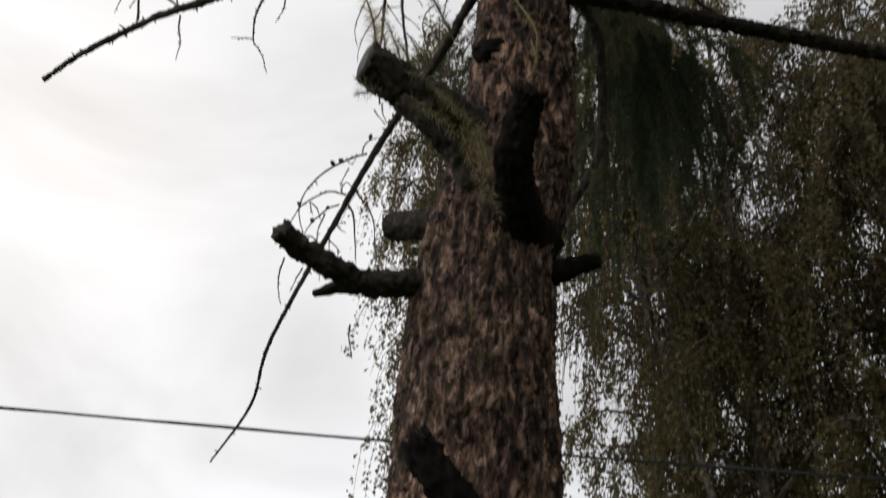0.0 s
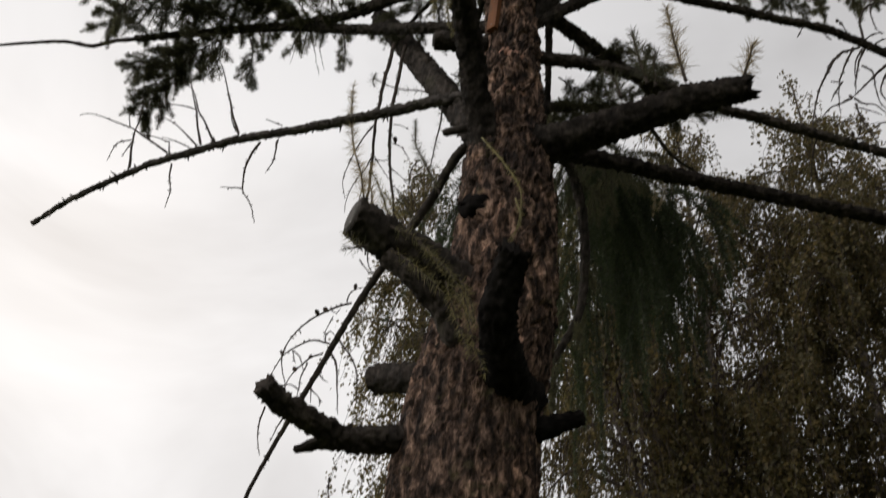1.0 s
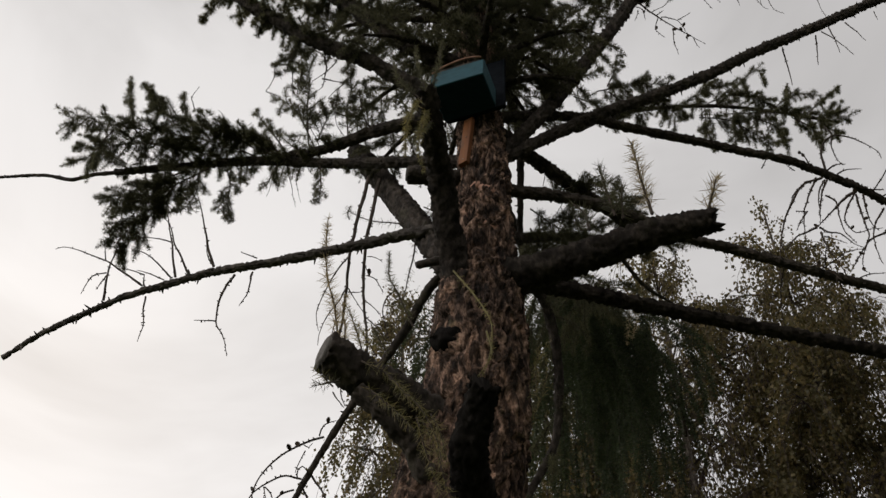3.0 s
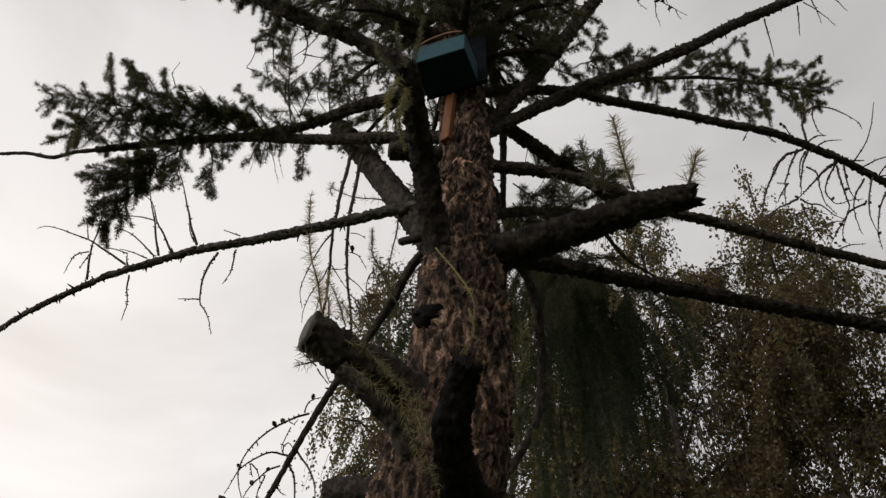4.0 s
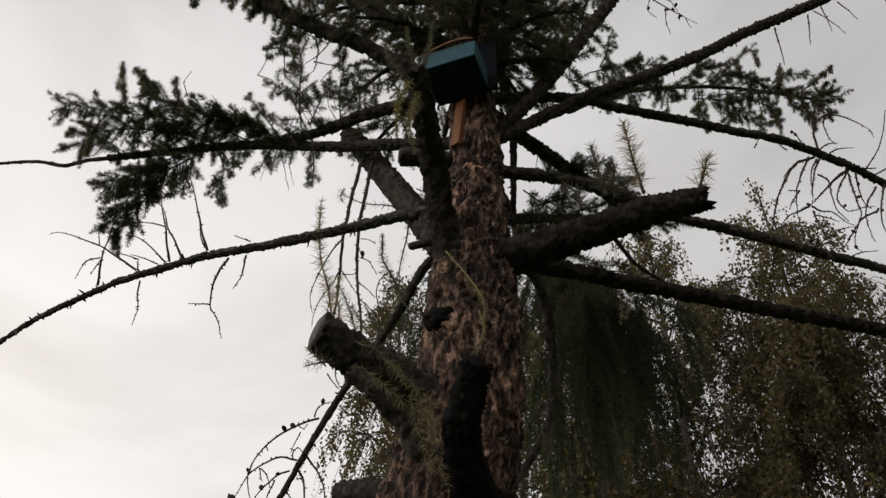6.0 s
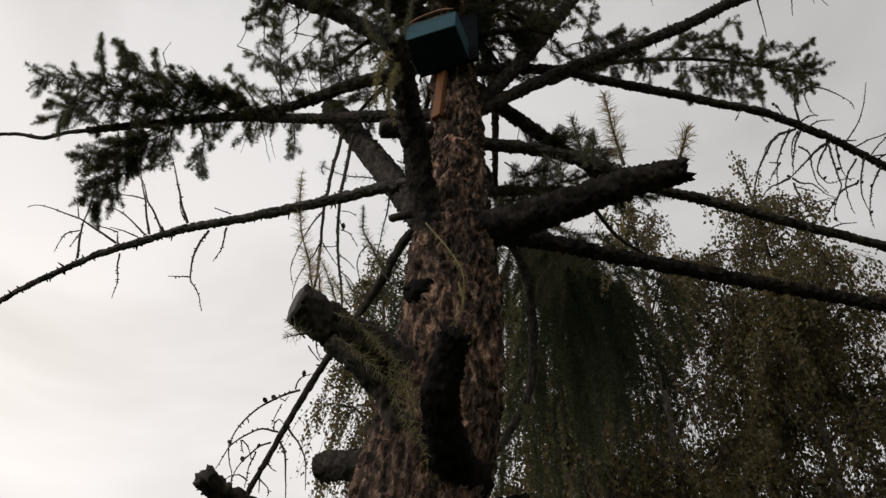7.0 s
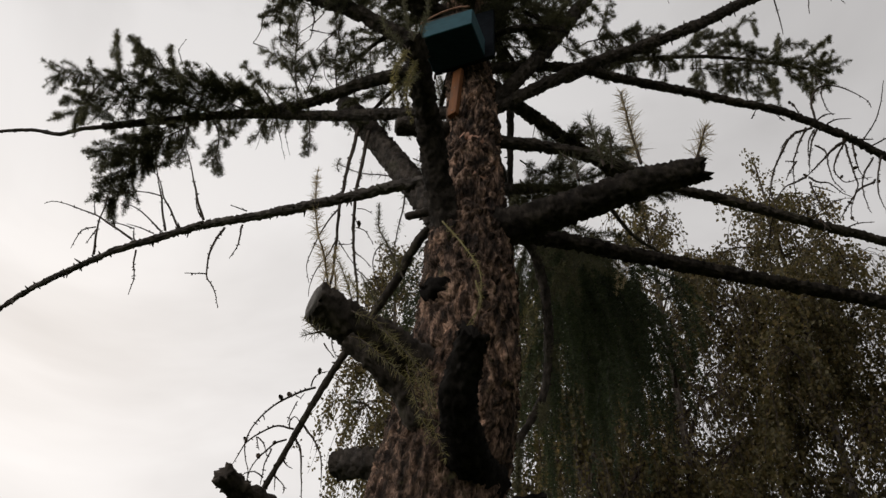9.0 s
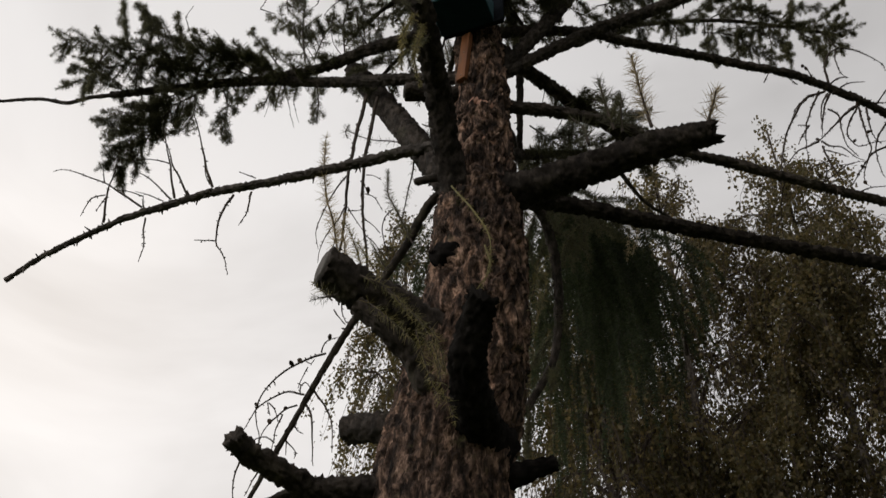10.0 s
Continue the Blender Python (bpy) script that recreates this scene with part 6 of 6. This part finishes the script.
# ---- the overhead cable ----
def build_cable():
    a, b = Vector((-3.801, 7.000, 4.604)), Vector((-0.716, 7.000, 4.487))
    run = (b - a).normalized()
    pts = []
    for k in range(-10, 11):
        u = k / 10 * 26
        pts.append(a + run * (u + 2) + Vector((0, 0, 0.0016 * (u + 0.5) ** 2)))
    buf = Buffer()
    tube(buf, spline(pts, 4), 0.011, 0.011, 8)
    second = [p + Vector((0.0, 0.012 * math.sin(i * 1.1), 0.012 * math.cos(i * 1.1))) for i, p in enumerate(spline(pts, 4))]
    ob = part("overhead_cable", buf, M_CABLE, None)
    tagged(ob, "thin dark overhead cable sagging between distant poles", "cable")
    carrier = Buffer()
    tube(carrier, second, 0.004, 0.004, 6)
    part("carrier_wire", carrier, M_CABLE, ob)


build_cable()

# ---- birches behind the larch ----
def leaf_mesh(name, pts, rng, size=(0.040, 0.064)):
    """Many small folded leaves at the given places, hanging every which way."""
    p = np.array(pts, dtype=np.float64)
    n = len(p)
    d = rng.normal(size=(n, 3)) * 0.62 + np.array((0, 0, -0.9))
    d /= np.linalg.norm(d, axis=1)[:, None]
    s = np.cross(d, rng.normal(size=(n, 3)))
    s /= np.linalg.norm(s, axis=1)[:, None] + 1e-9
    up = np.cross(s, d)
    ln = rng.uniform(*size, size=n)[:, None]
    w = ln * 0.38
    tip, mid = p + d * ln, p + d * ln * 0.42
    v = np.stack([p, mid - s * w + up * w * 0.25, tip, mid + s * w + up * w * 0.25], 1).reshape(-1, 3)
    me = bpy.data.meshes.new(name)
    me.vertices.add(4 * n)
    me.vertices.foreach_set("co", v.ravel())
    me.loops.add(6 * n)
    k = 4 * np.arange(n)[:, None]
    me.loops.foreach_set("vertex_index", (k + np.array([0, 1, 2, 0, 2, 3])).ravel())
    me.polygons.add(2 * n)
    me.polygons.foreach_set("loop_start", np.arange(0, 6 * n, 3))
    me.update(calc_edges=True)
    me.validate()
    return me


GAP = -0.06


def birch(base, top, crown, dome, waist, hem, seed, label, low=0.22, limbs=18, per_limb=20, leaves=110, hang=(0.5, 1.3), trunk_r=0.13, lead=True, gaps=0.66):
    """A weeping birch: trunk, limbs and leafy strands that hang down.
    crown: height of the leafy top; dome: depth of its round part; waist, hem: its radius below the dome and at the lowest limbs."""
    rng, nrng = random.Random(seed), np.random.default_rng(seed)
    tree = empty("birch_tree", base)
    tagged(tree, label, "tree", "birches behind the larch")
    b, t = Vector(base), Vector(top)
    mid = b.lerp(t, 0.5) + Vector((rng.uniform(-0.25, 0.25), rng.uniform(-0.2, 0.2), 0))
    line = even(spline([b, b.lerp(mid, 0.6), mid, mid.lerp(t, 0.55), t], 12), 0.12)
    buf = Buffer()
    tube(buf, line, trunk_r, 0.012, 16, 0.06, 6.0, 0.8, flare=0.25)
    part("trunk", buf, M_BIRCH, tree, "pale birch trunk with dark marks")
    twigs, pts = Buffer(), []
    first = b.z + low * (t.z - b.z)
    for i in range(limbs):
        z = first + (crown - 0.1 - first) * (i + rng.uniform(0, 0.8)) / limbs
        u = (z - b.z) / (t.z - b.z)
        p = line[min(int(u * (len(line) - 1)), len(line) - 1)]
        az = i * 2.4 + rng.uniform(-0.5, 0.5)
        depth = crown - z
        if depth < dome:
            ln = waist * max(0.12, 1 - (1 - depth / dome) ** 2) ** 0.5
        else:
            ln = waist + (hem - waist) * (depth - dome) / max(0.1, crown - dome - first)
        ln *= rng.uniform(0.72, 1.08)
        d = Vector((math.cos(az), math.sin(az), 0))
        rise = min(ln * rng.uniform(0.3, 0.6), depth * 0.7)
        pth = spline([p, p + d * ln * 0.35 + Vector((0, 0, rise * 0.55)), p + d * ln * 0.75 + Vector((0, 0, rise)), p + d * ln + Vector((0, 0, rise * 0.85))], 8)
        lb = Buffer()
        r0 = 0.010 + 0.045 * (1 - u) * min(1.0, ln)
        tube(lb, pth, r0, 0.006, 8, 0.08, 12.0)
        part("limb", lb, M_BTWIG if r0 < 0.03 else M_BIRCH, tree)
        count = int(per_limb * min(1.0, 0.35 + depth / 1.5))
        for _ in range(count):
            q = pth[rng.randrange(len(pth) // 5, len(pth))]
            dd = d * rng.uniform(-0.2, 0.7) + Vector((rng.gauss(0, 0.5), rng.gauss(0, 0.5), rng.uniform(-0.2, 0.5)))
            tw = twig_path(q, dd, rng.uniform(*hang) * min(1.0, 0.28 + depth * 0.45), rng, 4.5, 0.0, 0.3, 10)
            tube(twigs, tw[::2], 0.005, 0.002, 3, cap=False)
            for _ in range(int(leaves * min(1.0, 0.3 + depth * 0.35))):
                s = rng.uniform(0.08, 1.0) * 10
                j = min(int(s), 9)
                o = tw[j].lerp(tw[j + 1], s - j)
                if noise.noise(o * 3.1) < -0.29:
                    continue
                if noise.noise(Vector((o.x * 3.4 - 27.4, o.y * 0.2, o.z * 0.55 - 7.4))) < GAP and rng.random() < gaps:
                    continue
                pts.append(o + Vector((rng.gauss(0, 0.042), rng.gauss(0, 0.042), rng.gauss(0, 0.06))))
    if lead:
        for k in range(9):
            q = line[-1 - k]
            tw = twig_path(q, Vector((rng.uniform(-0.7, 0.7), rng.uniform(-0.4, 0.4), 1.0)), rng.uniform(0.2, 0.45), rng, 0.3, 0.0, 0.3, 8)
            tube(twigs, tw, 0.005, 0.002, 4, cap=False)
            for _ in range(22):
                pts.append(tw[rng.randrange(1, 9)] + Vector((rng.gauss(0, 0.045), rng.gauss(0, 0.045), rng.gauss(0, 0.04))))
    tagged(part("branching", twigs, M_BTWIG, tree), kind="stuff")
    me = leaf_mesh("crown", pts, nrng)
    tagged(part("crown", me, M_LEAF, tree, "dense small olive green leaves"), kind="stuff")
    return tree


birch((2.8, 9.5, 0), (2.6, 9.2, 12.5), 12.25, 1.6, 0.95, 1.5, 11, "tall weeping birch with dense olive leaves", low=0.37, limbs=47, per_limb=32, leaves=72, hang=(0.6, 1.8), gaps=0.85)
tall = birch((4.15, 8.7, 0), (4.15, 8.7, 12.8), 12.05, 1.5, 0.85, 1.5, 12, "tall birch with a thin leader above its round crown", low=0.26, limbs=48, per_limb=32, leaves=82, hang=(0.6, 1.8), gaps=0.55)
birch((0.1, 10.4, 0), (-1.0, 10.4, 12.6), 12.5, 3.0, 0.68, 0.25, 13, "slender birch with thin hanging leaves", low=0.36, limbs=42, per_limb=24, leaves=50, hang=(0.5, 1.5), gaps=0.5)
broad = birch((5.6, 9.5, 0), (5.45, 9.0, 9.5), 9.35, 1.2, 0.75, 1.2, 14, "narrow birch with dense olive leaves", limbs=32, per_limb=28, leaves=84, hang=(0.6, 1.6), gaps=0.5)
birch((2.9, 9.1, 0), (0.6, 9.3, 10.8), 10.7, 2.0, 1.1, 1.2, 15, "leaning birch with dark crowded leaves", low=0.58, limbs=25, per_limb=27, leaves=60, hang=(0.6, 1.5), trunk_r=0.07, gaps=0.85)
birch((2.7, 10.9, 0), (2.1, 10.9, 11.2), 11.1, 1.6, 1.2, 1.5, 16, "birch with dark leaves close behind the others", low=0.44, limbs=36, per_limb=26, leaves=84, hang=(0.6, 1.7), gaps=0.85)
# unseen copies carry the birch belt on, added to shade the trunk's right side
copy_thing(tall, pose(6.6, 5.2, 0, 0, 0, 70))
copy_thing(broad, pose(6.0, 1.6, 0, 0, 0, 150))
copy_thing(tall, pose(5.2, -2.4, 0, 0, 0, 210))
